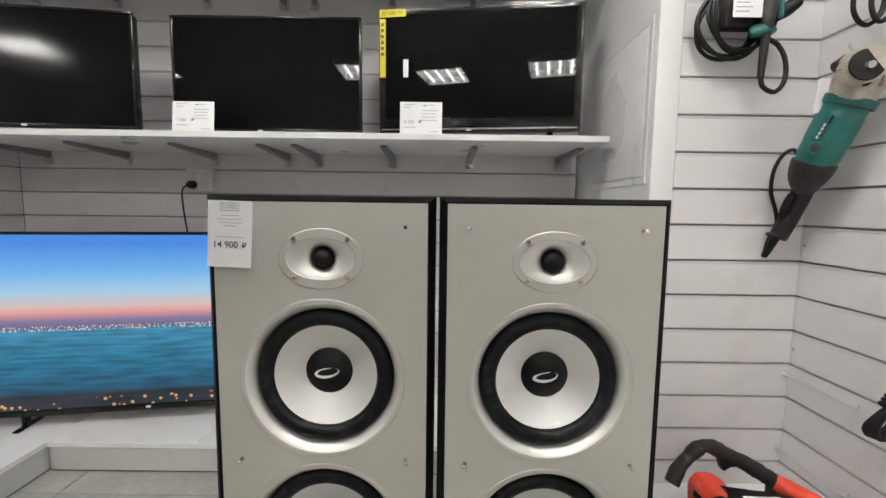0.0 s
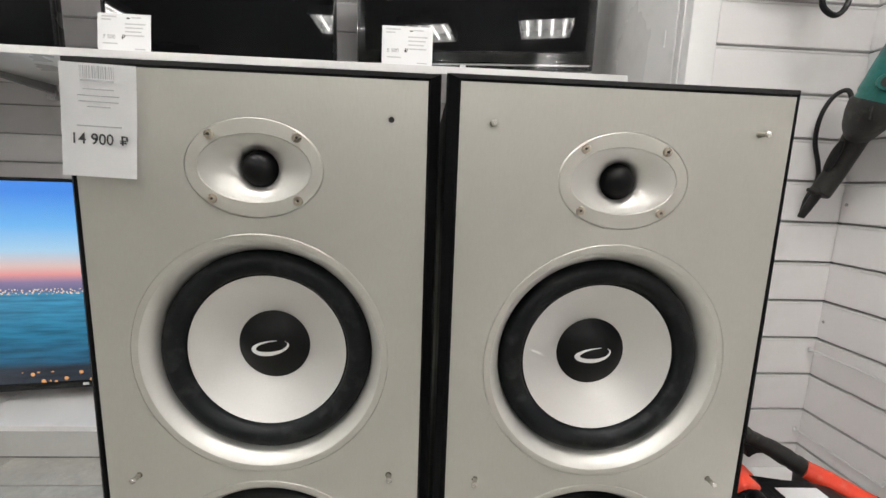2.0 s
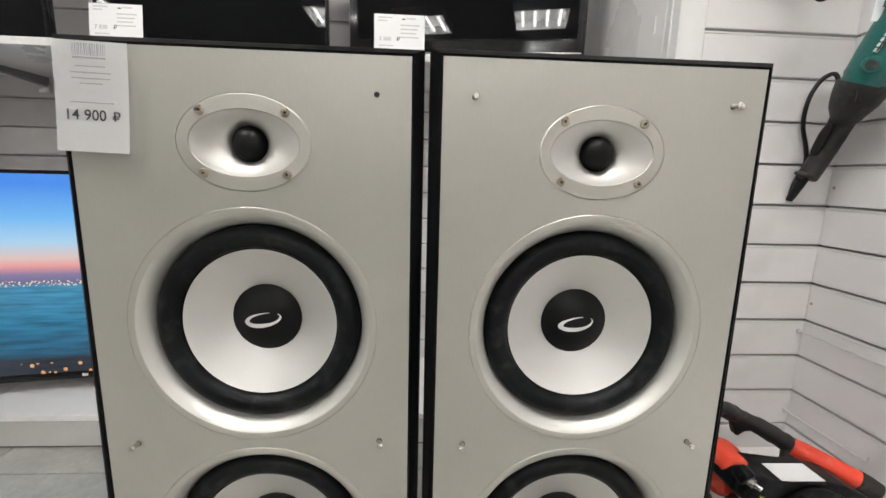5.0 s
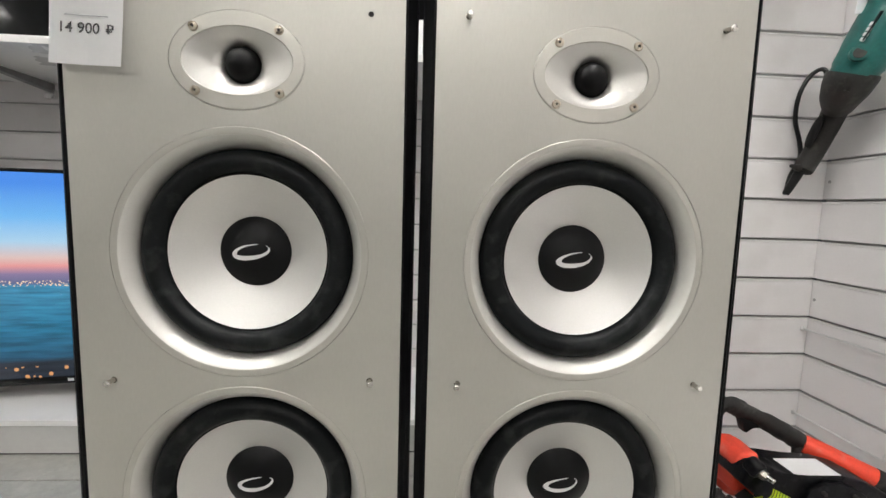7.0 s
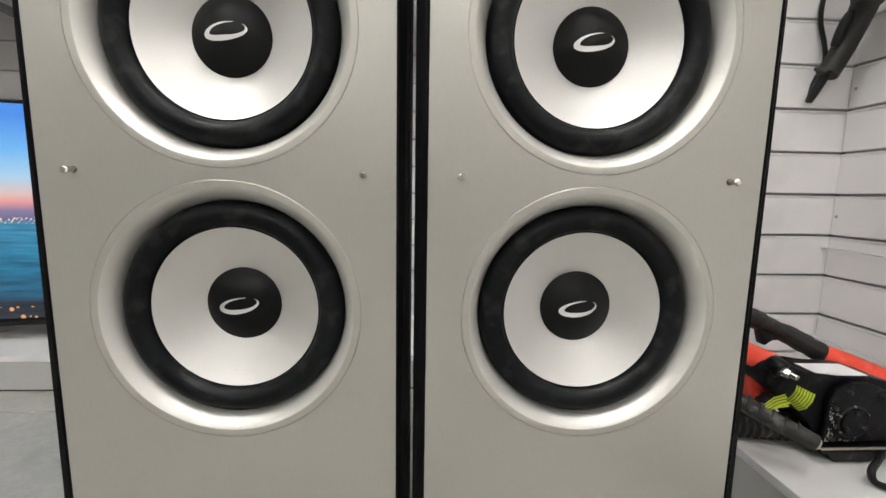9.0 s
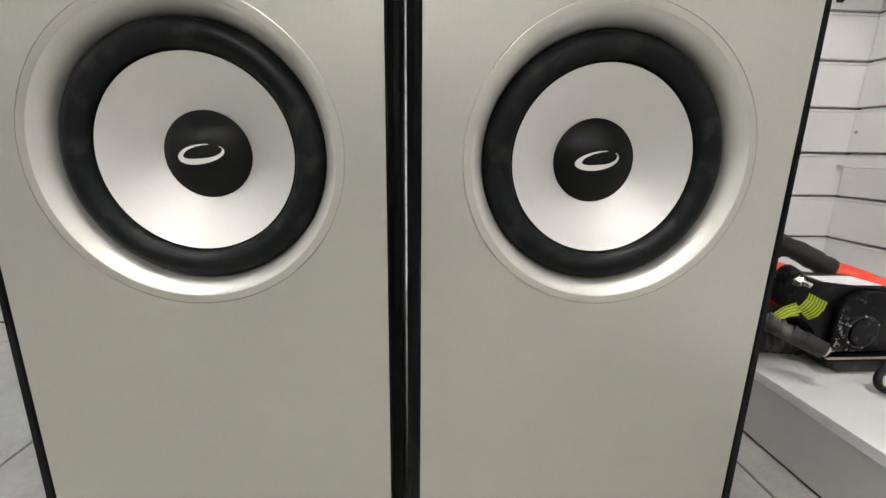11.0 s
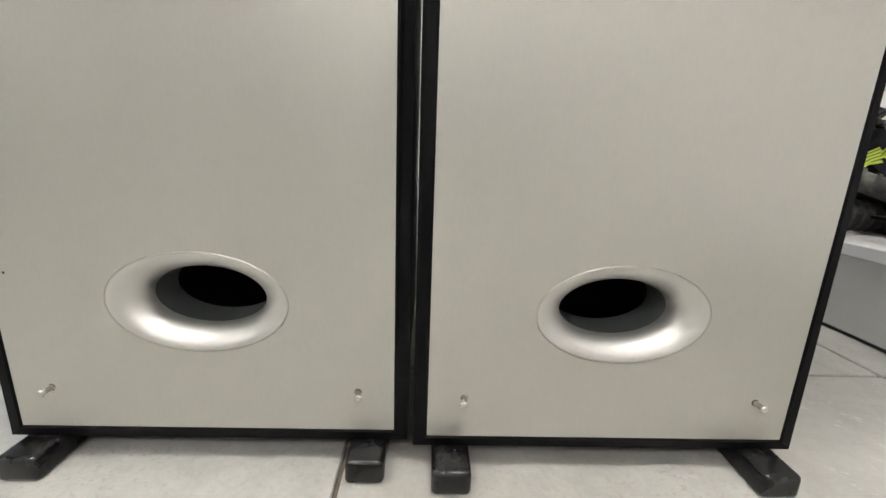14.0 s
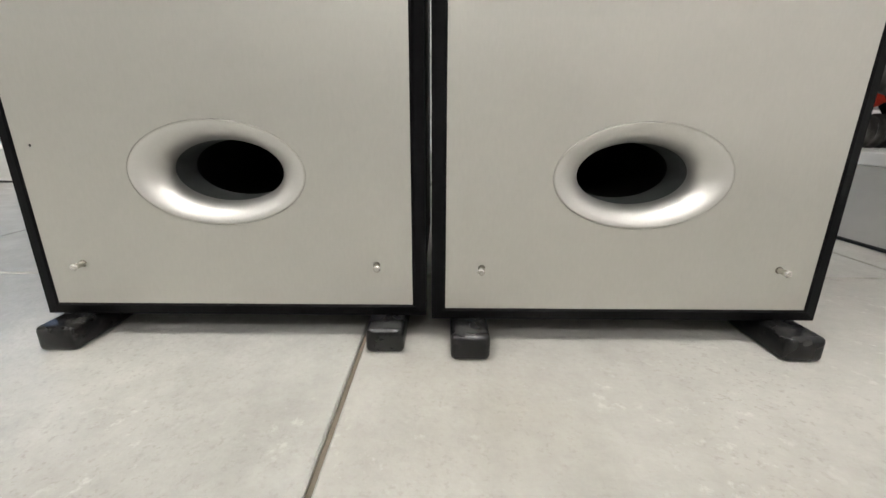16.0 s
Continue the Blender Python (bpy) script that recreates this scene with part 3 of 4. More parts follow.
            part("screw", rings([(0.0041, 0.0041, 0.002), (0.0041, 0.0041, -0.0014), (0.0036, 0.0036, -0.0024), (0.0016, 0.0016, -0.0026), (0.0015, 0.0015, -0.0014), (0, 0, -0.0012)], 16, cx, cz), SCREW, tw, "hex socket bronze steel screw", local=True)
    # woofers
    for cz in WOOFERS:
        w = part("woofer_ring", rings([(0.1133, 0.1133, 0.004), (0.1133, 0.1133, 0.0002), (0.1127, 0.1127, -0.0003), (0.1080, 0.1080, -0.0003), (0.1070, 0.1070, 0.0)], 96, cz=cz), PLATE, s, "flared silver trim ring", local=True)
        part("ring_flare", rings([(0.1070, 0.1070, 0.0), (0.1048, 0.1048, 0.0016), (0.1018, 0.1018, 0.0052), (0.0988, 0.0988, 0.0105), (0.0968, 0.0968, 0.0160), (0.0960, 0.0960, 0.022)], 96, cz=cz), SILVER, w, "satin silver inner flare", local=True)
        prof = [(0.0962, 0.0200)] + [(0.0848 + 0.0108 * math.cos(a), 0.0165 - 0.0105 * math.sin(a)) for a in [radians(12 * k) for k in range(0, 16)]] + [(0.0724, 0.0162)]
        part("surround", rings([(r, r, d) for r, d in prof], 96, cz=cz), RUBBER, w, "black rubber half-roll surround", local=True)
        cone = [(0.0728 - (0.0728 - 0.0325) * t, 0.0150 + 0.0200 * t ** 0.95) for t in [k / 8 for k in range(9)]]
        part("cone", rings([(r, r, d) for r, d in cone], 96, cz=cz), CONE, w, "matt silver cone", local=True)
        cap = part("dust_cap", rings([(0.0343, 0.0343, 0.0362), (0.0341, 0.0341, 0.0340)] + [(r, r, cap_depth(r)) for r in [0.033 - 0.033 * k / 10 for k in range(10)]] + [(0, 0, cap_depth(0))], 64, cz=cz), CAP, w, "black domed dust cap", local=True)
        sw = new("emblem", mesh_of("emblem", swoosh(cz), LOGO, True))
        sw.parent = w
    # bass port
    flare = []
    for i in range(17):
        a = radians(90 * i / 16)
        k = 1 - math.sin(a)
        flare.append((0.0434 + (0.0644 - 0.0434) * k, 0.0237 + (0.0373 - 0.0237) * k, -0.0003 + 0.0205 * (1 - math.cos(a)) ** 0.85))
    port = part("port_flare", rings(flare + [(0.0433, 0.0236, 0.0215)], 72, cz=PORT_Z), PORT_SILVER, s, "oval silver bass port flare", local=True)
    part("port_rim", rings([(0.0657, 0.0386, 0.004), (0.0657, 0.0386, 0.0002), (0.0653, 0.0382, -0.0003), (0.0644, 0.0373, -0.0003)], 72, cz=PORT_Z), PLATE, port, "thin grey rim", local=True)
    # Shade is painted here: dark tube wall, then a closed black shell.
    part("port_tube", rings([(0.0433, 0.0236, 0.0216), (0.0428, 0.0233, 0.030), (0.0426, 0.0232, 0.050)], 64, cz=PORT_Z), PORT_SHADE, port, "port tube with its shade painted dark grey", local=True)
    part("port_hollow", rings([(0.0426, 0.0232, 0.0502), (0.062, 0.042, 0.0504), (0.062, 0.042, 0.24)], 48, cz=PORT_Z, cap_end=True), HOLE_SHADE, port, "black shell painting the shade behind the tube", local=True)
    for bx, bz, lean in pins:
        bolt(bx, bz, s, lean)
    # feet: long bars under the cabinet, reaching out in front
    part("base_panel", box(-0.108, 0.108, 0.024, 0.325, FLOOR_Z + 0.0085, FLOOR_Z + 0.0204, 0.001, 1), BLACK_VINYL, s, "black recessed base board", smooth=False, local=True)
    for fx in feet:
        for y0, y1 in ((-reach, 0.10), (0.27, 0.372)):
            part("foot", box(fx - 0.0149, fx + 0.0149, y0, y1, FLOOR_Z, FLOOR_Z + 0.0205, 0.0042, 3), FOOT, s, "scuffed black plastic foot", local=True)
    return s


PINS = [(-BX, 0.6369, -0.002), (BX, 0.6369, 0.002), (-BX, 0.0703, -0.002), (BX, 0.0703, 0.002)]
loudspeaker(-0.1555, 0.547, "tall grey and black floor loudspeaker wearing a paper price tag", PINS, (-0.1303, 0.1232), 0.0250, [(BX - 0.002, 0.966, 0.0025), (-0.1325, 0.1605, 0.0012)])
loudspeaker(0.1580, 0.541, "tall grey and black floor loudspeaker with two silver woofers", PINS + [(-BX, 0.966, 0.0), (BX, 0.966, 0.003)], (-0.1245, 0.1268), 0.0290)

# curled paper tag on the first loudspeaker
tag = thing("price_tag", "white paper price tag curling off the loudspeaker", "price tag", pose(-0.2725, 0.5450, 0.9985, 0, 1.6, 0))
TW, TH = 0.0590, 0.0880


def tag_y(z, x=0.0):
    u = -z / TH
    return -0.0012 - 0.0035 * u * u - 0.0025 * u * max(0, x / TW) * 2


bm = bmesh.new()
g = [[bm.verts.new((-TW / 2 + TW * i / 8, tag_y(-TH * k / 10, -TW / 2 + TW * i / 8), -TH * k / 10)) for i in range(9)] for k in range(11)]
for k in range(10):
    for i in range(8):
        bm.faces.new((g[k][i], g[k][i + 1], g[k + 1][i + 1], g[k + 1][i]))
bmesh.ops.solidify(bm, geom=bm.faces[:], thickness=0.0003)
part("sheet", bm, PAPER, tag, local=True)


def ink_bar(x0, x1, z0, z1, parent, material, yf, name="print_bar", n=6):
    """A printed bar that follows the sheet."""
    b = bmesh.new()
    lo = [b.verts.new((x0 + (x1 - x0) * i / n, yf(z0, x0 + (x1 - x0) * i / n), z0)) for i in range(n + 1)]
    hi = [b.verts.new((x0 + (x1 - x0) * i / n, yf(z1, x0 + (x1 - x0) * i / n), z1)) for i in range(n + 1)]
    for i in range(n):
        b.faces.new((lo[i], lo[i + 1], hi[i + 1], hi[i]))
    return part(name, b, material, parent, smooth=False, local=True)


on_tag = lambda z, x: tag_y(z, x) - 0.0004
rnd = random.Random(4)
bx = -0.0135
while bx < 0.0125:
    w = rnd.choice((0.0004, 0.0007, 0.0011))
    ink_bar(bx, bx + w, -0.0115, -0.0020, tag, GREY_INK, on_tag, "barcode_bar", 1)
    bx += w + rnd.choice((0.0004, 0.0006, 0.0009))
ink_bar(-0.0135, 0.0125, -0.0138, -0.0124, tag, GREY_INK, on_tag)
for z, a in ((-0.0195, 0.012), (-0.0245, 0.016), (-0.0290, 0.0155), (-0.0330, 0.009), (-0.0480, 0.0175)):
    ink_bar(-a, a, z - 0.0006, z + 0.0003, tag, GREY_INK, on_tag)
price = letters("price_text", "14 900", 0.0122, pose(-0.0228, tag_y(-0.0590, 0.01) - 0.0016, -0.0622) @ pose(0, 0, 0, 90 - 9), INK, tag)
for v in price.data.vertices:
    v.co.y = tag_y(v.co.z, v.co.x) - 0.00045


def rouble(x, z, size, parent, yf, tilt=0):
    """The rouble sign, drawn with strokes."""
    y = yf(z, x) - 0.0007
    t = size * 0.13
    b = box(x, x + t, y, y + 0.0002, z, z + size * 0.72)
    for a in (box(x - size * 0.12, x + size * 0.36, y, y + 0.0002, z + size * 0.14, z + size * 0.14 + t * 0.8),
              box(x - size * 0.12, x + size * 0.34, y, y + 0.0002, z + size * 0.29, z + size * 0.29 + t * 0.8),
              box(x, x + size * 0.34, y, y + 0.0002, z + size * 0.72 - t * 0.8, z + size * 0.72),
              box(x + size * 0.34, x + size * 0.34 + t, y, y + 0.0002, z + size * 0.33, z + size * 0.68)):
        join(b, a)
    part("currency_sign", b, INK, parent, smooth=False, local=True)


rouble(0.0176, -0.0622, 0.0104, tag, lambda z, x: tag_y(z, x))

# ---- shelf and televisions ----


def wall_shelf(label, top):
    shelf = thing("wall_shelf", label, "shelf", pose(-0.65, 1.64, top), "wall shelves")
    part("board", box(LEFT_X + 0.002, 0.574, 1.430, NICHE_Y - 0.002, top - 0.021, top, 0.001), WHITE, shelf, "white laminate board", smooth=False)
    z = top - 0.0215
    for bx in (-1.742, -1.394, -1.007, -0.680, -0.548, -0.216, 0.124, 0.518):
        arm = bmesh.new()
        vs = [(bx - 0.011, 1.56, z), (bx + 0.011, 1.56, z), (bx + 0.011, 1.862, z), (bx - 0.011, 1.862, z), (bx - 0.011, 1.56, z - 0.0085), (bx + 0.011, 1.56, z - 0.0085), (bx + 0.011, 1.862, z - 0.0315), (bx - 0.011, 1.862, z - 0.0315)]
        v = [arm.verts.new(c) for c in vs]
        for f in ((0, 1, 2, 3), (7, 6, 5, 4), (0, 4, 5, 1), (1, 5, 6, 2), (2, 6, 7, 3), (3, 7, 4, 0)):
            arm.faces.new([v[k] for k in f])
        part("bracket", arm, BRACKET, shelf, "grey steel shelf bracket", smooth=False)
        part("bracket_clip", box(bx - 0.019, bx + 0.019, 1.846, 1.8645, z - 0.0565, z - 0.0215, 0.004), PLASTIC_CLEAR, shelf, "clear plastic clip")
    return shelf


wall_shelf("long white shelf on slat-wall brackets holding televisions", 1.243)
wall_shelf("upper white shelf on grey slat-wall brackets", 1.905)


def television(name, label, x, y, z, yaw, w, h, screen, tilt=-1.5, bezel=0.012, chin=0.018, logo=0.0, feet=True, trim=None):
    """A flat set: housing, bezel frame, screen, badge and two feet. Local origin at the middle of its base."""
    t = thing(name, label, "television", pose(x, y, z, tilt, 0, yaw), "televisions")
    part("housing", box(-w / 2 + 0.004, w / 2 - 0.004, 0.008, 0.045, 0.004, h - 0.004, 0.008), TV_BLACK, t, local=True)
    part("rear_cover", box(-w * 0.3, w * 0.3, 0.045, 0.085, 0.03, h * 0.62, 0.02), TV_BLACK, t, local=True)
    fr = box(-w / 2, w / 2, 0, 0.012, 0, chin, 0.0025)
    for a in ((-w / 2, w / 2, h - bezel, h), (-w / 2, -w / 2 + bezel, chin, h - bezel), (w / 2 - bezel, w / 2, chin, h - bezel)):
        box(a[0], a[1], 0, 0.012, a[2], a[3], 0.0025, bm=fr)
    part("bezel", fr, trim or TV_BLACK, t, "gloss black bezel", local=True)
    part("screen", box(-w / 2 + bezel, w / 2 - bezel, 0.004, 0.0075, chin, h - bezel), screen, t, "glass screen", smooth=False, local=True)
    part("badge", box(logo - 0.009, logo + 0.009, -0.0008, 0.0002, chin * 0.35, chin * 0.75, 0.0003, 1), LOGO, t, "small silver badge", smooth=False, local=True)
    if feet:
        for sx in (-0.36, 0.36):
            b = box(sx * w - 0.012, sx * w + 0.012, -0.03, 0.10, -feet, -feet + 0.008, 0.003)
            box(sx * w - 0.010, sx * w + 0.010, 0.012, 0.035, -feet + 0.004, 0.01, 0.003, bm=b)
            part("foot", b, TV_BLACK, t, "black foot", local=True)
    return t


television("television", "switched-off black television reflecting ceiling lights", -1.515, 1.555, 1.268, 7.0, 0.735, 0.432, TV_MATT, tilt=0, logo=-0.02, feet=0.024)
television("television", "slim black television, switched off, on the shelf", -0.652, 1.585, 1.262, 0.0, 0.705, 0.423, TV_SCREEN, tilt=0, bezel=0.010, logo=-0.03, feet=0.018)
tv3 = television("television", "new black television still in clear film with yellow labels", 0.130, 1.560, 1.272, -7.5, 0.742, 0.447, TV_SHINY, tilt=0, logo=-0.03, feet=0.028)
lab = part("top_label", box(-0.3675, -0.268, -0.0035, -0.0015, 0.420, 0.447, 0.0004, 1), YELLOW, tv3, "yellow screen-size label", smooth=False, local=True)
letters("label_text", "32'' LED TV", 0.0165, pose(-0.360, -0.0042, 0.4275) @ FLAT, INK, lab)
part("side_label", box(-0.3675, -0.345, -0.0035, -0.0015, 0.205, 0.414, 0.0004, 1), YELLOW, tv3, "yellow side label strip", smooth=False, local=True)
for k in range(6):
    part("label_bar", box(-0.3615, -0.352, -0.0042, -0.0036, 0.388 - k * 0.021, 0.399 - k * 0.021), INK, lab, smooth=False, local=True)
part("sticker", box(-0.279, -0.260, 0.0015, 0.0035, 0.205, 0.270, 0.0004, 1), PAPER, tv3, "small white sticker", smooth=False, local=True)
# film: an uneven clear sheet wrapped round the front and folded at the edges
fm = bmesh.new()
NX, NZ = 26, 16
gr = [[fm.verts.new((-0.372 + 0.744 * i / NX, -0.006 - 0.005 * noise.noise(Vector((i * 0.35, k * 0.35, 2.0))) - (0.006 * noise.noise(Vector((i * 1.3, k * 1.3, 5.0))) if k < 3 or i < 2 or i > NX - 3 or k > NZ - 2 else 0), -0.004 + 0.458 * k / NZ)) for i in range(NX + 1)] for k in range(NZ + 1)]
for k in range(NZ):
    for i in range(NX):
        if k < 2 or i < 1 or i > NX - 2 or k > NZ - 2:
            fm.faces.new((gr[k][i], gr[k][i + 1], gr[k + 1][i + 1], gr[k + 1][i]))
part("protective_film", fm, FILM, tv3, "crumpled clear protective film", local=True)
# Bright strip stands in for the highlight along the film's lower edge.
part("lower_trim", box(-0.36, 0.36, -0.002, 0.0, 0.012, 0.0165, 0.0005, 1), FILM_GLINT, tv3, "bright strip painting the film's lower highlight", smooth=False, local=True)

SEA = seascape("sea_picture", 1.21, 0.67)
big = television("television", "large lit television showing an evening sea view", -1.165, 1.585, 0.170, 9.5, 1.235, 0.716, SEA, tilt=0, bezel=0.012, chin=0.024, feet=0.050)
for o in big.children:
    if o.name.startswith("screen"):
        tagged(o, "bright screen with an evening sea view")


def shelf_card(x, w, h, price):
    """A printed price card leaning on the shelf's front edge."""
    c = thing("price_card", "white printed price card standing on the shelf", "price card", pose(x, 1.452, 1.2435, -6), "price cards")
    part("card", box(-w / 2, w / 2, 0, 0.0012, 0, h, 0.0003, 1), PAPER, c, smooth=False, local=True)
    yf = lambda z, x=0: -0.0004
    for a, b, z, mt in ((-0.42, -0.14, 0.90, FAINT_INK), (0.05, 0.11, 0.87, INK), (0.13, 0.32, 0.89, FAINT_INK), (-0.42, -0.24, 0.82, FAINT_INK), (0.02, 0.40, 0.72, FAINT_INK), (0.02, 0.36, 0.62, FAINT_INK), (0.02, 0.33, 0.52, FAINT_INK), (0.02, 0.38, 0.42, FAINT_INK), (-0.40, -0.12, 0.20, FAINT_INK), (0.20, 0.40, 0.07, FAINT_INK)):
        ink_bar(a * w, b * w, z * h, z * h + 0.0035, c, mt, yf, "print_bar", 1)
    letters("price_text", price, 0.0150, pose(-0.40 * w, -0.0006, 0.34 * h) @ FLAT, GREY_INK, c)
    rouble(-0.40 * w + 0.052, 0.34 * h, 0.0165, c, lambda z, x: 0.0006)
    return c


shelf_card(-0.856, 0.143, 0.104, "7 500")
shelf_card(-0.071, 0.145, 0.112, "5 500")

# wall socket with a plug and its cord
so = thing("wall_socket", "double white wall socket with one black plug", "socket", pose(-1.065, NICHE_Y, 1.10))
part("plate", box(-1.122, -1.008, NICHE_Y - 0.030, NICHE_Y - 0.0005, 1.052, 1.152, 0.006), WHITE, so, "white plastic plate")
for sx, sz in ((-1.093, 1.125), (-1.037, 1.125), (-1.093, 1.080), (-1.037, 1.080)):
    if (sx, sz) != (-1.093, 1.080):
        part("outlet", tube([(sx, NICHE_Y - 0.031, sz), (sx, NICHE_Y - 0.0285, sz)], 0.019, 20), LIP, so, "round outlet face")
cord = thing("power_cord", "black power cord plugged in behind the television", "cable", pose(-1.09, 1.80, 0.9))
part("plug", tube([(-1.093, NICHE_Y - 0.03, 1.080), (-1.093, NICHE_Y - 0.055, 1.080), (-1.105, NICHE_Y - 0.062, 1.075)], [0.018, 0.016, 0.008], 14), CABLE, cord, "black plug")
part("cord", tube(spline([(-1.100, NICHE_Y - 0.06, 1.077), (-1.118, NICHE_Y - 0.07, 1.05), (-1.120, NICHE_Y - 0.06, 0.95), (-1.110, NICHE_Y - 0.05, 0.80), (-1.10, NICHE_Y - 0.06, 0.5), (-1.10, NICHE_Y - 0.08, 0.1245)]), 0.0035, 8), CABLE, cord)

# ---- hooks on the slat wall ----


def hook(x, y0, y1, z):
    h = thing("slat_hook", "thin white wire hook in the slatted wall", "hook", pose(x, y0, z), "slat-wall hooks")
    part("mount", box(x - 0.005, x + 0.005, y0 - 0.008, y0, z - 0.006, z + 0.006, 0.003), HOOK, h, "small rounded mount")
    part("wire", tube(spline([(x, y0 - 0.003, z), (x, (y0 + y1) / 2, z), (x, y1 + 0.012, z), (x, y1 + 0.002, z + 0.004), (x, y1, z + 0.014)], 5), 0.0026, 8), HOOK, h)
    return h


hook(1.056, BACK_Y, 0.985, 0.500)
hook(1.056, BACK_Y, 0.985, 0.262)


def wall_hook(y, z, reach, x0=RIGHT_X):
    h = thing("slat_hook", "thin white wire hook in the slatted side wall", "hook", pose(x0, y, z), "slat-wall hooks")
    part("mount", box(x0 - 0.004, x0, y - 0.012, y + 0.012, z - 0.018, z + 0.018, 0.0015), HOOK, h, smooth=False)
    part("wire", tube(spline([(x0 - 0.003, y, z), (x0 - reach * 0.6, y, z), (x0 - reach + 0.01, y, z), (x0 - reach, y, z + 0.012)], 5), 0.0028, 8), HOOK, h)
    return h


# ---- angle grinder hanging in the corner ----
gr_root = thing("angle_grinder", "large used teal angle grinder hanging by the wall", "angle grinder", pose(0.975, 1.09, 0.86))
part("motor_housing", tube(spline([(0.981, 1.018, 1.256), (0.979, 1.022, 1.246), (0.970, 1.036, 1.205), (0.960, 1.054, 1.150), (0.955, 1.066, 1.118)], 5), [0.047] * 2 + [0.049] * 6 + [0.051] * 6 + [0.050] * 4 + [0.047] * 3, 24, squash=(1.0, 0.92)), TEAL, gr_root, "scuffed teal motor housing")
part("collar", tube([(0.983, 1.014, 1.266), (0.979, 1.020, 1.248)], [0.053, 0.052], 24), TEAL, gr_root, "teal collar")
part("rear_cover", tube(spline([(0.956, 1.066, 1.122), (0.956, 1.076, 1.100), (0.968, 1.098, 1.080), (0.985, 1.120, 1.060)], 4), [0.047, 0.048, 0.048, 0.047, 0.046, 0.045, 0.043, 0.041, 0.039, 0.036, 0.033, 0.030, 0.028], 20), DARK_GRIP, gr_root, "dark ribbed rear cover")
for k in range(5):
    part("vent_rib", tube([(0.914 + k * 0.012, 1.040 + k * 0.002, 1.104 - k * 0.001), (0.916 + k * 0.012, 1.043 + k * 0.002, 1.078 - k * 0.001)], 0.0028, 6), DARK_GRIP, gr_root)
handle = part("rear_handle", tube(spline([(0.985, 1.115, 1.092), (0.997, 1.145, 1.040), (0.992, 1.165, 0.985), (0.978, 1.178, 0.935), (0.971, 1.181, 0.918)], 5), [0.033, 0.032, 0.031, 0.030, 0.030, 0.029, 0.028, 0.028, 0.027, 0.027, 0.027, 0.027, 0.027, 0.027, 0.027, 0.027, 0.027, 0.027, 0.027, 0.026, 0.020], 18, squash=(1.0, 0.85)), DARK_GRIP, gr_root, "worn black rear handle")
part("switch", tube(spline([(0.962, 1.135, 1.045), (0.960, 1.148, 1.010), (0.956, 1.158, 0.975)], 4), [0.004, 0.007, 0.009, 0.010, 0.010, 0.010, 0.009, 0.008, 0.005], 10), CABLE, handle, "black trigger switch")
part("handle_lip", tube([(0.956, 1.172, 0.926), (0.934, 1.174, 0.931)], [0.010, 0.004], 10), DARK_GRIP, handle)
part("cord_sleeve", tube(spline([(0.969, 1.182, 0.922), (0.962, 1.188, 0.898), (0.954, 1.196, 0.870), (0.951, 1.198, 0.860)], 4), [0.012, 0.0115, 0.011, 0.011, 0.0105, 0.010, 0.010, 0.0095, 0.009, 0.0085, 0.008, 0.0075, 0.007], 12), CABLE, gr_root, "rubber cord sleeve")
gear = part("gear_case", tube(spline([(0.982, 1.016, 1.262), (0.980, 1.002, 1.290), (0.976, 0.986, 1.325), (0.973, 0.979, 1.352), (0.972, 0.977, 1.366)], 4), [0.047, 0.050, 0.052, 0.053, 0.054, 0.055, 0.055, 0.054, 0.053, 0.050, 0.046, 0.042, 0.038, 0.034, 0.028, 0.020, 0.008], 24, squash=(1.0, 0.9)), CAST, gr_root, "worn cast alloy gear case")
part("spindle_boss", tube([(0.950, 0.965, 1.322), (0.936, 0.936, 1.318)], [0.043, 0.039], 28), CAST, gear, "alloy spindle boss")
# Solid black disc paints the shade of the round opening.
part("spindle_hole", tube([(0.936, 0.9365, 1.318), (0.935, 0.933, 1.318)], [0.035, 0.033], 28), HOLE_SHADE, gear, "black disc painting the shaded round opening")
part("spindle", tube([(0.937, 0.934, 1.316), (0.934, 0.924, 1.314)], 0.008, 12), STEEL, gear, "steel spindle")
for gx, gy, gz in ((0.938, 0.975, 1.300), (0.955, 0.957, 1.283), (1.005, 0.958, 1.285), (0.948, 0.975, 1.345)):
    part("case_screw", tube([(gx, gy, gz), (gx - 0.006, gy - 0.012, gz)], [0.0075, 0.007], 12), TOOL_BLACK, gear, "case screw")
part("case_rib", tube([(0.985, 0.948, 1.275), (0.983, 0.942, 1.305)], 0.006, 8), CAST, gear)
part("side_boss", tube([(0.935, 0.985, 1.338), (0.912, 0.990, 1.328)], [0.019, 0.012], 16), DARK_GRIP, gear, "black side knob")
part("side_handle", tube(spline([(1.005, 0.970, 1.345), (1.022, 0.945, 1.352), (1.034, 0.890, 1.350), (1.036, 0.83, 1.345)], 4), [0.012, 0.013, 0.014, 0.015, 0.016, 0.017, 0.017, 0.017, 0.017, 0.017, 0.017, 0.016, 0.012], 14), DARK_GRIP, gr_root, "black side handle")
part("name_plate", tube([(0.9300, 1.000, 1.222), (0.9180, 1.020, 1.172)], [0.010, 0.010], 4, squash=(1.0, 0.3)), TOOL_BLACK, gr_root, "dark name plate")
for k in range(4):
    part("plate_mark", tube([(0.9225 - 0.002 * k, 1.0065 + 0.0034 * k, 1.204 - 0.009 * k), (0.9210 - 0.002 * k, 1.0090 + 0.0034 * k, 1.198 - 0.009 * k)], 0.0042, 4), LOGO, gr_root)
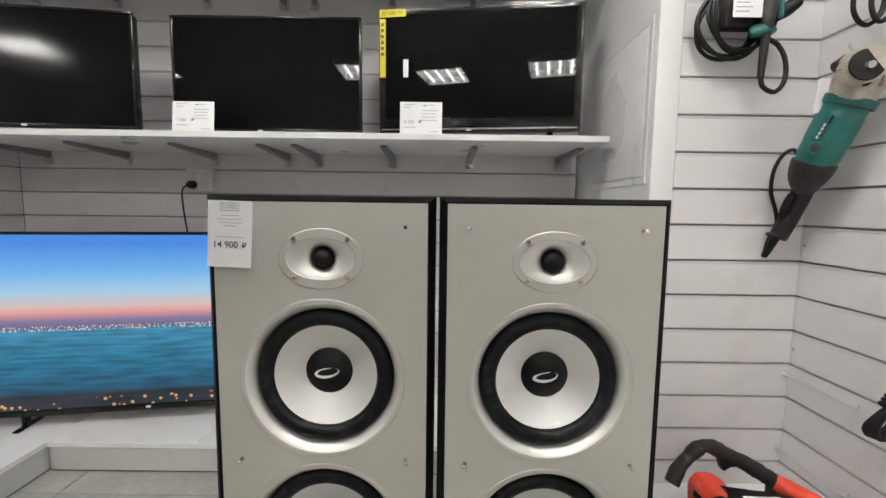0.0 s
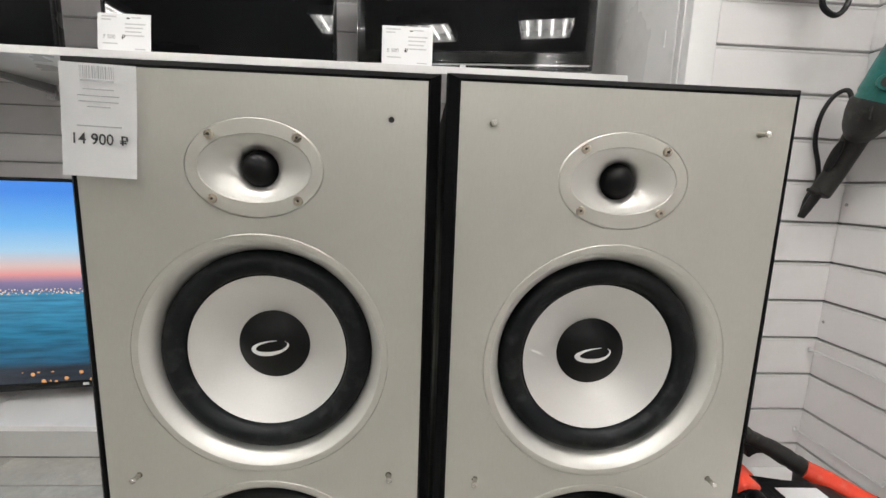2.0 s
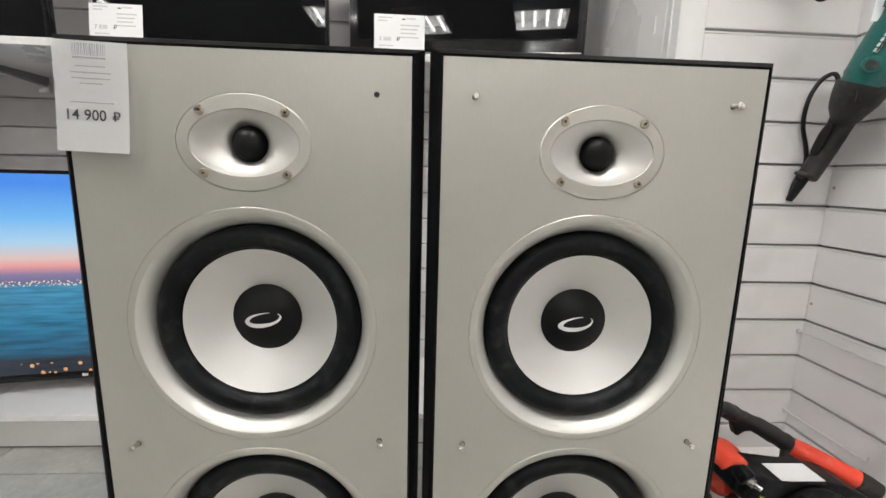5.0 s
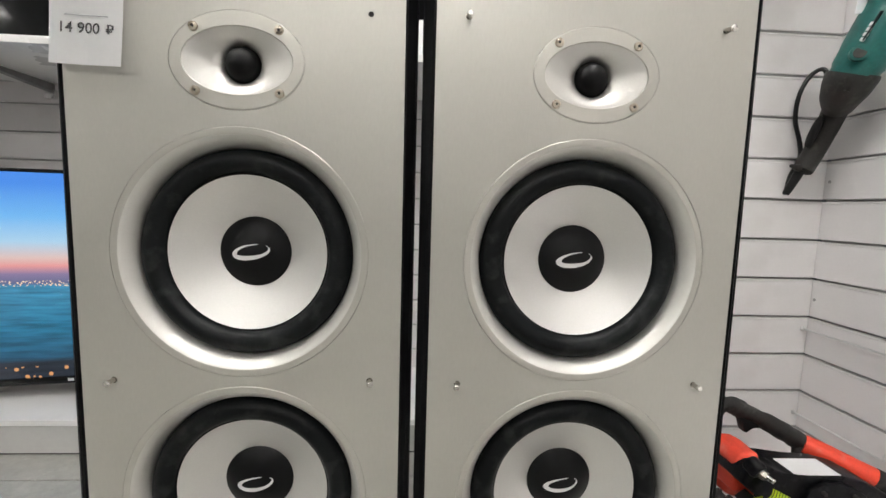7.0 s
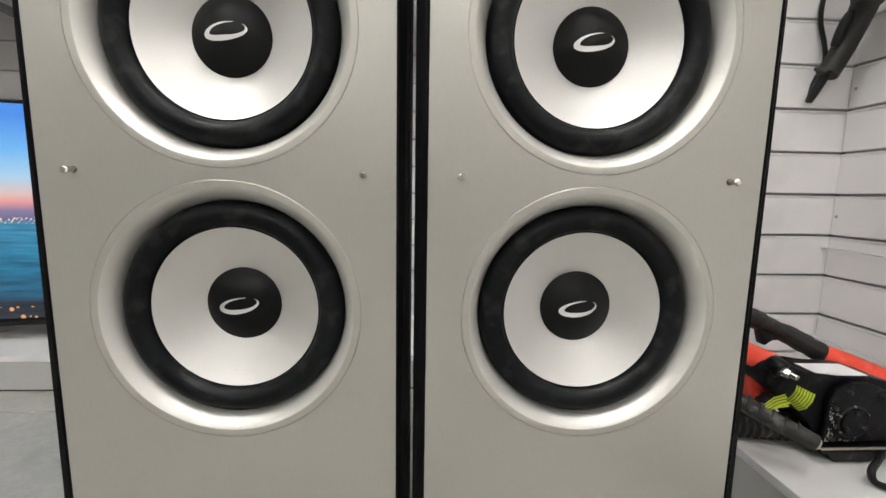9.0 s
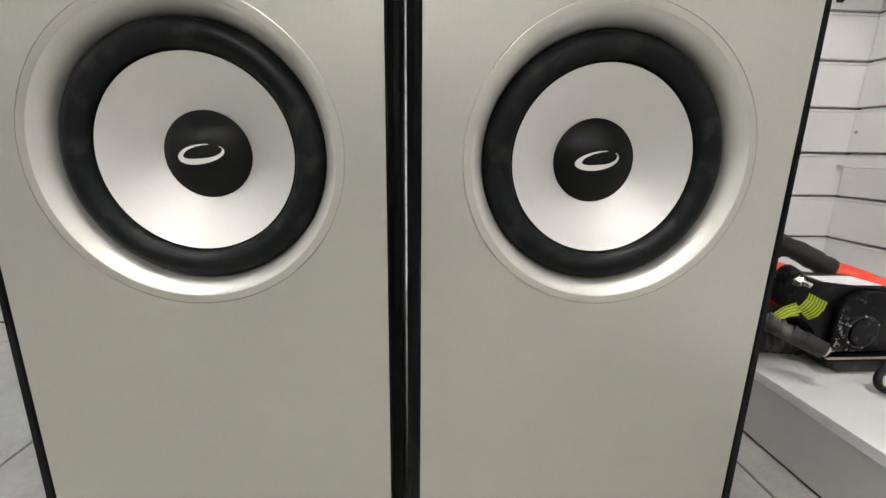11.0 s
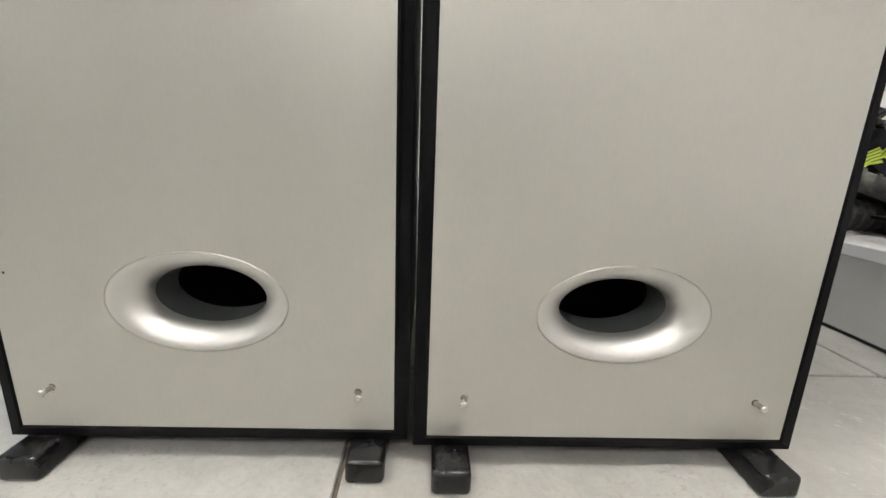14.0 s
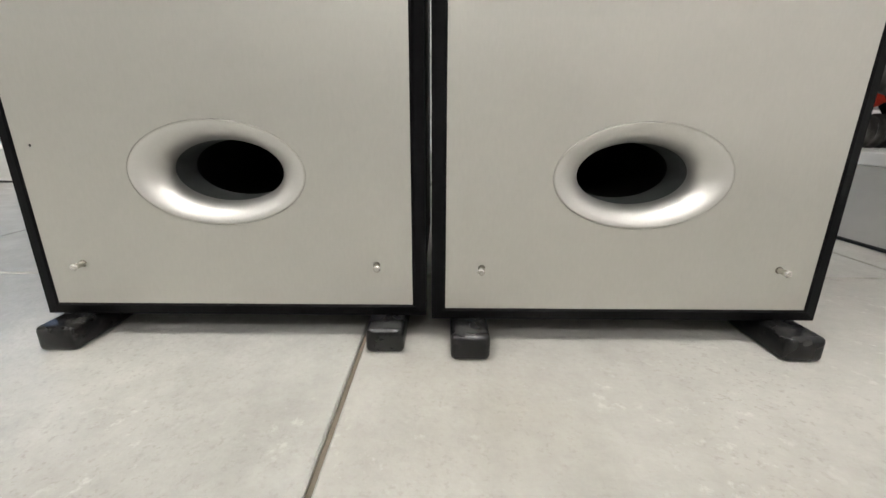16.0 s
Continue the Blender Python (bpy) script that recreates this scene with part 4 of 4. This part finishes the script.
part("brush_cap", tube([(0.924, 1.030, 1.150), (0.914, 1.018, 1.148)], [0.017, 0.016], 20), TEAL, gr_root, "round brush cap")
part("brush_slot", tube([(0.9145, 1.0187, 1.148), (0.9135, 1.0173, 1.148)], 0.011, 16), DARK_GRIP, gr_root)
part("cord", tube(spline([(0.951, 1.198, 0.860), (0.962, 1.203, 0.905), (0.985, 1.205, 0.955), (0.980, 1.205, 0.995), (0.957, 1.200, 1.050), (0.955, 1.194, 1.110), (0.972, 1.186, 1.155), (0.990, 1.170, 1.165), (0.995, 1.155, 1.120)]), 0.0052, 10), CABLE, gr_root, "black rubber cord")
gh = wall_hook(1.00, 1.372, 0.12)
part("hang_wire", tube(spline([(0.892, 0.965, 1.312), (0.935, 0.945, 1.318), (1.00, 0.940, 1.316), (1.062, 0.965, 1.330)], 5), 0.0016, 6), STEEL, gr_root, "bright tie wire")
gcard = thing("price_card", "white price card tied to the teal grinder", "price card", pose(0.935, 1.03, 1.27), "price cards")
part("card", slab([(0.915, 1.235), (0.962, 1.240), (0.958, 1.320), (0.925, 1.318)], 1.040, 1.0412, 0.0003, 1), PAPER, gcard, smooth=False)

# ---- coiled cable with a teal tool grip, hung on the back wall ----
cc = thing("corded_tool", "hanging teal corded tool with its black cable coiled", "power tool", pose(0.80, 1.17, 1.30))
for k in range(6):
    rr = 0.074 + 0.006 * (k % 3)
    cx, cz = 0.775 + 0.006 * k, 1.492 + 0.008 * (k % 2) + 0.004 * k
    pts = [(cx + rr * (1.0 + 0.06 * math.sin(2.0 * a + k)) * math.cos(a), 1.185 - 0.007 * k + 0.006 * math.sin(a * 2 + k), cz + rr * 1.10 * math.sin(a)) for a in [2 * math.pi * i / 40 for i in range(40)]]
    part("cable_turn", tube(pts, 0.0056, 8, closed=True), CABLE, cc, "turn of black rubber cable")
part("clamp", tube(spline([(0.806, 1.128, 1.457), (0.824, 1.120, 1.462), (0.846, 1.120, 1.463), (0.872, 1.130, 1.470)], 4), [0.012, 0.016, 0.018, 0.019, 0.019, 0.019, 0.018, 0.018, 0.017, 0.016, 0.014, 0.010, 0.006], 16, squash=(1.0, 0.8)), TEAL, cc, "teal plastic clamp")
part("grip_tube", tube(spline([(0.848, 1.120, 1.62), (0.846, 1.118, 1.540), (0.842, 1.116, 1.47), (0.840, 1.118, 1.42), (0.839, 1.120, 1.345)], 4), [0.017, 0.017, 0.017, 0.018, 0.018, 0.018, 0.017, 0.016, 0.015, 0.0125, 0.011, 0.0105, 0.010, 0.0095, 0.009, 0.0085, 0.008], 16), DARK_GRIP, cc, "dark grip and cord sleeve")
part("grip_stripe", tube([(0.874, 1.112, 1.60), (0.870, 1.110, 1.49)], 0.006, 8), TEAL, cc, "teal side strip")
part("cord_loop", tube(spline([(0.839, 1.120, 1.350), (0.846, 1.120, 1.322), (0.877, 1.122, 1.308), (0.900, 1.124, 1.325), (0.909, 1.126, 1.360), (0.903, 1.128, 1.400), (0.885, 1.130, 1.430), (0.862, 1.132, 1.445)]), 0.0058, 10), CABLE, cc, "loop of black cord")
pl = part("plug", tube(spline([(0.868, 1.122, 1.492), (0.885, 1.120, 1.508), (0.900, 1.116, 1.522), (0.915, 1.112, 1.536)], 4), [0.008, 0.010, 0.012, 0.014, 0.016, 0.017, 0.017, 0.017, 0.017, 0.017, 0.017, 0.016, 0.012], 14), CABLE, cc, "black mains plug")
for dx in (-0.006, 0.008):
    part("plug_pin", tube([(0.913 + dx, 1.112, 1.536 - dx), (0.929 + dx, 1.106, 1.551 - dx)], 0.0022, 8), STEEL, pl, "steel plug pin")
part("tool_body", box(0.745, 0.850, 1.135, 1.175, 1.475, 1.66, 0.012), DARK_GRIP, cc, "dark tool body behind the cable")
ccard = thing("price_card", "white price card hung over the coiled cable", "price card", pose(0.785, 1.115, 1.49), "price cards")
part("card", box(0.748, 0.824, 1.112, 1.1132, 1.491, 1.575, 0.0003, 1), PAPER, ccard, smooth=False)
for k in range(4):
    part("print_bar", box(0.756, 0.790 + 0.008 * (k % 2), 1.1112, 1.1119, 1.504 + k * 0.011, 1.5065 + k * 0.011), GREY_INK, ccard, smooth=False)
chook = thing("slat_hook", "wire hook carrying the coiled cable", "hook", pose(0.80, BACK_Y, 1.555), "slat-wall hooks")
part("wire", tube(spline([(0.80, BACK_Y, 1.553), (0.80, 1.12, 1.556), (0.80, 1.10, 1.560), (0.80, 1.095, 1.575)], 4), 0.003, 8), HOOK, chook)

# loop of cable hanging from the side wall
lc = thing("hanging_cable", "black cable loop hanging on the side wall", "cable", pose(0.99, 1.0, 1.42), "hanging cables")
for k in range(2):
    part("cable_turn", tube(spline([(0.962 + 0.022 * k, 1.000 - 0.02 * k, 1.62), (0.950 + 0.022 * k, 1.000 - 0.02 * k, 1.50), (0.953 + 0.02 * k, 0.998 - 0.02 * k, 1.450), (0.978 + 0.012 * k, 0.994 - 0.02 * k, 1.424), (1.004 + 0.008 * k, 0.990 - 0.02 * k, 1.446), (1.012 + 0.006 * k, 0.990 - 0.02 * k, 1.50), (1.004, 0.990 - 0.02 * k, 1.62), (0.982, 0.99 - 0.02 * k, 1.648)], 6, closed=True), 0.0052, 10, closed=True), CABLE, lc)
wall_hook(0.985, 1.640, 0.13)

# bundled dark cable on a lower hook of the side wall
rp = thing("hanging_cable", "bundled dark cable tied round its middle on a hook", "cable", pose(1.02, 0.87, 0.50), "hanging cables")
for k in range(4):
    o = 0.006 * k
    part("cable_turn", tube(spline([(1.022 - o, 0.872 - o, 0.585), (0.992 - o * 0.5, 0.880 - o, 0.545), (0.974 + o * 0.4, 0.888 - o, 0.512), (0.984 + o * 0.4, 0.890 - o, 0.490), (1.008, 0.884 - o, 0.500), (1.026, 0.874 - o, 0.545), (1.036, 0.866 - o, 0.60), (1.036, 0.862 - o, 0.66), (1.026 - o, 0.866 - o, 0.66)], 5, closed=True), 0.0055, 8, closed=True), CABLE, rp)
for k in range(6):
    c = Vector((1.010 + 0.0045 * k, 0.868 - 0.001 * k, 0.560 + 0.009 * k))
    part("wrap", tube([c + Vector((0.024 * math.cos(a), 0.016 * math.sin(a), -0.014 * math.cos(a))) for a in [2 * math.pi * i / 20 for i in range(20)]], 0.0055, 8, closed=True), CABLE, rp)
wall_hook(0.862, 0.668, 0.06)

# ---- wall chaser on the low podium ----
PT = 0.142
wc = thing("wall_chaser", "used red and black wall chaser lying on the podium", "power tool", pose(0.80, 0.93, PT))
guard = part("blade_guard", slab([(0.636, 0.288), (0.642, 0.316), (0.660, 0.326), (0.694, 0.320), (0.728, 0.303), (0.842, 0.301), (0.890, 0.288), (0.940, 0.262), (0.975, 0.225), (0.985, 0.180), (0.765, 0.176), (0.748, 0.200), (0.712, 0.232), (0.672, 0.258)], 0.876, 0.960, 0.007, 3), TOOL_BLACK, wc, "scuffed black blade guard")
part("front_plate", slab([(0.752, 0.182), (0.752, 0.262), (0.762, 0.282), (0.790, 0.296), (0.830, 0.294), (0.870, 0.276), (0.905, 0.244), (0.925, 0.182)], 0.864, 0.8755, 0.003), TOOL_BLACK, guard, "raised front plate")
part("flange_cover", tube([(0.803, 0.8640, 0.221), (0.803, 0.8585, 0.221)], [0.027, 0.025], 28), TOOL_BLACK, guard, "round flange cover")
part("flange_rim", tube([(0.803 + 0.0295 * math.cos(a), 0.8625, 0.221 + 0.0295 * math.sin(a)) for a in [2 * math.pi * i / 32 for i in range(32)]], 0.0016, 6, closed=True), GRIP, guard, "worn steel rim")
rb = random.Random(9)
for fx, fz in ((0.803, 0.240), (0.787, 0.211), (0.819, 0.211), (0.762, 0.190), (0.762, 0.250), (0.785, 0.280), (0.850, 0.272), (0.895, 0.190)):
    part("guard_bolt", tube([(fx, 0.8630, fz), (fx, 0.8560, fz)], [0.0044, 0.0036], 8), GRIP, guard, "worn dark bolt head")
for k in range(56):
    u = rb.random()
    if k < 26:
        fx, fz = 0.7555 + 0.006 * u * u + 0.004 * rb.random(), 0.186 + 0.080 * rb.random()
    elif k < 42:
        fx, fz = 0.770 + 0.004 * (rb.random() - 0.5) + 0.006 * math.sin(k), 0.196 + 0.052 * rb.random()
    else:
        fx, fz = 0.752 + 0.075 * u, 0.1835 + 0.005 * rb.random() ** 2
    s, a0, tall = 0.0005 + 0.0014 * rb.random() ** 2, rb.random() * 3, 1.0 + 3.0 * rb.random() ** 2
    part("plaster_fleck", slab([(fx + s * (0.25 + rb.random()) * math.cos(a0 + 0.785 * q), fz + s * tall * (0.25 + rb.random()) * math.sin(a0 + 0.785 * q)) for q in range(8)], 0.8634, 0.8640, 0), PLASTER, guard, smooth=False)
for k in range(5):
    part("rim_fleck", slab([(0.803 + 0.030 * math.cos(1.1 * k + 0.5) + 0.0016 * math.cos(q * 1.26) * (0.5 + rb.random()), 0.221 + 0.030 * math.sin(1.1 * k + 0.5) + 0.0016 * math.sin(q * 1.26) * (0.5 + rb.random())) for q in range(5)], 0.8600, 0.8632, 0), PLASTER, guard, smooth=False)
part("base_plate", box(0.735, 0.985, 0.850, 0.975, 0.1685, 0.1745, 0.0015), TOOL_BLACK, wc, "scuffed black base plate", smooth=False)
part("plate_edge", box(0.7352, 0.985, 0.8495, 0.856, 0.1747, 0.1766, 0.0006, 1), CAST, wc, "worn bright edge of the plate", smooth=False)
part("skid", slab([(0.755, 0.168), (0.775, PT), (0.850, PT), (0.865, 0.168)], 0.862, 0.960, 0.003), GRIP, wc, "dark skid under the plate")
part("skid", slab([(0.900, 0.168), (0.908, PT), (0.960, PT), (0.970, 0.168)], 0.862, 0.960, 0.003), GRIP, wc, "dark skid under the plate")
motor = part("motor_body", tube(spline([(0.694, 0.945, 0.256), (0.697, 0.960, 0.256), (0.707, 0.988, 0.254), (0.722, 1.020, 0.250), (0.735, 1.060, 0.245)], 4), [0.036, 0.044, 0.049, 0.052, 0.053, 0.053, 0.053, 0.053, 0.052, 0.052, 0.051, 0.050, 0.049, 0.048, 0.044, 0.038, 0.028], 24), RED, wc, "orange-red motor body")
part("red_cover", slab([(0.640, 0.250), (0.640, 0.318), (0.655, 0.334), (0.690, 0.332), (0.700, 0.250)], 0.905, 0.985, 0.008, 3), RED, wc, "orange-red side cover")
part("lock_lever", slab([(0.642, 0.246), (0.664, 0.262), (0.674, 0.250), (0.655, 0.236)], 0.880, 0.905, 0.003), GRIP, wc, "dark lock lever")
knob = part("depth_knob", tube(spline([(0.655, 0.890, 0.326), (0.657, 0.878, 0.322), (0.660, 0.868, 0.317)], 4), [0.0150, 0.0165, 0.0170, 0.0170, 0.0168, 0.0170, 0.0170, 0.0165, 0.0140], 20), TOOL_BLACK, wc, "black depth knob")
part("spindle_nut", tube([(0.660, 0.868, 0.317), (0.665, 0.859, 0.315)], [0.0100, 0.0092], 6), PIN, knob, "steel nut")
part("thread_stud", tube([(0.665, 0.859, 0.315), (0.671, 0.848, 0.3125)], [0.0052, 0.0046], 12), STEEL, knob, "steel stud end")
part("type_label", slab([(0.745, 0.3032), (0.838, 0.3017), (0.838, 0.3030), (0.745, 0.3045)], 0.881, 0.934, 0), PAPER, wc, "white paper label", smooth=False)
grip = part("main_handle", tube(spline([(0.628, 1.030, 0.268), (0.650, 1.040, 0.306), (0.682, 1.042, 0.344), (0.704, 1.042, 0.364), (0.730, 1.042, 0.367), (0.760, 1.041, 0.354), (0.806, 1.034, 0.334), (0.858, 1.020, 0.306), (0.886, 1.012, 0.290)], 5), [0.0205 + 0.0020 * math.sin(k * 0.62) + 0.0010 * math.sin(k * 1.9) + (0.003 if k > 35 else 0.0) for k in range(41)], 18, squash=(1.0, 0.86)), GRIP, wc, "dark rubber main handle")
part("trigger", slab([(0.750, 0.340), (0.761, 0.306), (0.769, 0.303), (0.781, 0.319), (0.815, 0.315), (0.818, 0.325)], 1.030, 1.050, 0.003), CABLE, grip, "black trigger")
part("handle_post", tube(spline([(0.890, 1.012, 0.300), (0.880, 1.005, 0.262), (0.862, 0.985, 0.225), (0.850, 0.960, 0.205)], 4), [0.022, 0.021, 0.020, 0.019, 0.018, 0.018, 0.018, 0.019, 0.020, 0.022, 0.024, 0.026, 0.026], 14), GRIP, wc, "dark handle post")
part("front_arm", tube(spline([(0.882, 1.010, 0.290), (0.920, 0.988, 0.276), (0.960, 0.965, 0.261), (0.992, 0.946, 0.249)], 5), [0.022, 0.023, 0.0235, 0.024, 0.024, 0.024, 0.0235, 0.023, 0.023, 0.023, 0.022, 0.022, 0.022, 0.022, 0.022, 0.021], 18), RED, wc, "orange-red front arm")
part("arm_underside", tube(spline([(0.905, 1.000, 0.262), (0.955, 0.965, 0.242), (0.998, 0.938, 0.224)], 4), 0.014, 10), GRIP, wc, "dark arm underside")
part("arm_cap", tube([(0.990, 0.947, 0.250), (1.004, 0.938, 0.244), (1.024, 0.925, 0.236)], [0.0225, 0.022, 0.017], 16), GRIP, wc, "black arm end cap")
part("arm_foot", tube([(1.008, 0.936, 0.232), (1.010, 0.934, PT)], [0.016, 0.018], 12), GRIP, wc, "black arm stay")
side = part("side_handle", tube([(0.575, 0.895, 0.268), (0.610, 0.872, 0.246), (0.640, 0.852, 0.232), (0.672, 0.832, 0.218), (0.690, 0.820, 0.209)], [0.0135, 0.0140, 0.0145, 0.0150, 0.0140], 18), GRIP, wc, "worn dark side handle")
part("handle_end", tube([(0.689, 0.8207, 0.2095), (0.6935, 0.8178, 0.2075)], [0.0105, 0.0095], 16), CAST, side, "scuffed grey handle end")
part("handle_end_boss", tube([(0.6930, 0.8181, 0.2078), (0.6950, 0.8168, 0.2068)], [0.0050, 0.0045], 12), GRIP, side, "dark boss in the handle end")
for k in range(6):
    a, b = Vector((0.575, 0.895, 0.268)), Vector((0.690, 0.820, 0.209))
    c = a.lerp(b, 0.12 + 0.13 * k)
    part("grip_ring", tube([c, c + (b - a) * 0.035], 0.0158, 16), GRIP, side)
hose = part("dust_hose", tube([(0.600 + 0.0035 * k, 0.960 - 0.0006 * k, PT + 0.029) for k in range(48)], [0.0275 if k % 4 < 2 else 0.0235 for k in range(48)], 20), GRIP, wc, "grey ribbed dust hose")
part("lead", tube(spline([(0.905, 0.90, 0.155), (0.850, 0.850, 0.165), (0.802, 0.815, 0.178), (0.775, 0.800, 0.168), (0.780, 0.792, PT + 0.010), (0.820, 0.775, PT + 0.006), (0.88, 0.77, PT + 0.006), (0.95, 0.80, PT + 0.006), (1.0, 0.86, PT + 0.006)]), 0.0058, 10), CABLE, wc, "black power lead")
part("lead_loop", tube(spline([(0.835, 0.740, PT + 0.006), (0.815, 0.735, PT + 0.030), (0.812, 0.738, PT + 0.058), (0.830, 0.746, PT + 0.070), (0.865, 0.760, PT + 0.050), (0.90, 0.78, PT + 0.006)]), 0.0058, 10), CABLE, wc, "loop of black lead")


def ribbon(rows, stripes, parent):
    """A short strip of striped tape: rows of (centre, half-width vector)."""
    for s in range(stripes):
        b = bmesh.new()
        edge = lambda q: -1 + 2 * (q + (0.36 if q % 2 else 0.0)) / stripes
        u0, u1 = edge(s), min(1.0, edge(s + 1))
        vs = [[b.verts.new(Vector(c) + Vector(h) * u) for u in (u0, u1)] for c, h in rows]
        for i in range(len(rows) - 1):
            b.faces.new((vs[i][0], vs[i][1], vs[i + 1][1], vs[i + 1][0]))
        bmesh.ops.solidify(b, geom=b.faces[:], thickness=0.0006)
        part("tape_stripe", b, (TAPE, TAPE_DARK)[s % 2], parent, smooth=False)


tape = thing("warning_tape", "yellow-green striped tape tied to the side handle", "tape", pose(0.68, 0.86, 0.25))
ribbon([((0.668, 0.850, 0.262), (-0.013, 0, 0.0105)), ((0.674, 0.845, 0.270), (-0.0165, 0, 0.0118)), ((0.681, 0.8435, 0.282), (-0.0175, 0, 0.0105)), ((0.686, 0.846, 0.293), (-0.0165, 0.002, 0.0080))], 13, tape)
ribbon([((0.660, 0.851, 0.274), (-0.003, 0.004, 0.007)), ((0.646, 0.857, 0.266), (-0.003, 0.005, 0.005)), ((0.632, 0.860, 0.253), (-0.003, 0.005, 0.003)), ((0.618, 0.862, 0.236), (-0.002, 0.004, 0.002))], 7, tape)
ribbon([((0.662, 0.854, 0.266), (-0.002, 0.004, 0.007)), ((0.646, 0.858, 0.260), (-0.002, 0.004, 0.005)), ((0.626, 0.862, 0.244), (-0.002, 0.004, 0.004))], 5, tape)

# ---- floor tiles ----
tile_mesh = mesh_of("tile", box(JOINT / 2, TILE_W - JOINT / 2, JOINT / 2, TILE_W - JOINT / 2, -0.010, 0.0, 0.0012, 1), TILE, False)
ix0, ix1 = math.floor((FAR_X - SEAM_X) / TILE_W), math.ceil((RIGHT_X - SEAM_X) / TILE_W)
iy0, iy1 = math.floor((REAR_Y - SEAM_Y) / TILE_W), math.ceil((NICHE_Y - SEAM_Y) / TILE_W)
for i in range(ix0, ix1):
    for j in range(iy0, iy1):
        o = new("tile", tile_mesh)
        o.parent = floor
        o.location = (SEAM_X + i * TILE_W, SEAM_Y + j * TILE_W, FLOOR_Z)
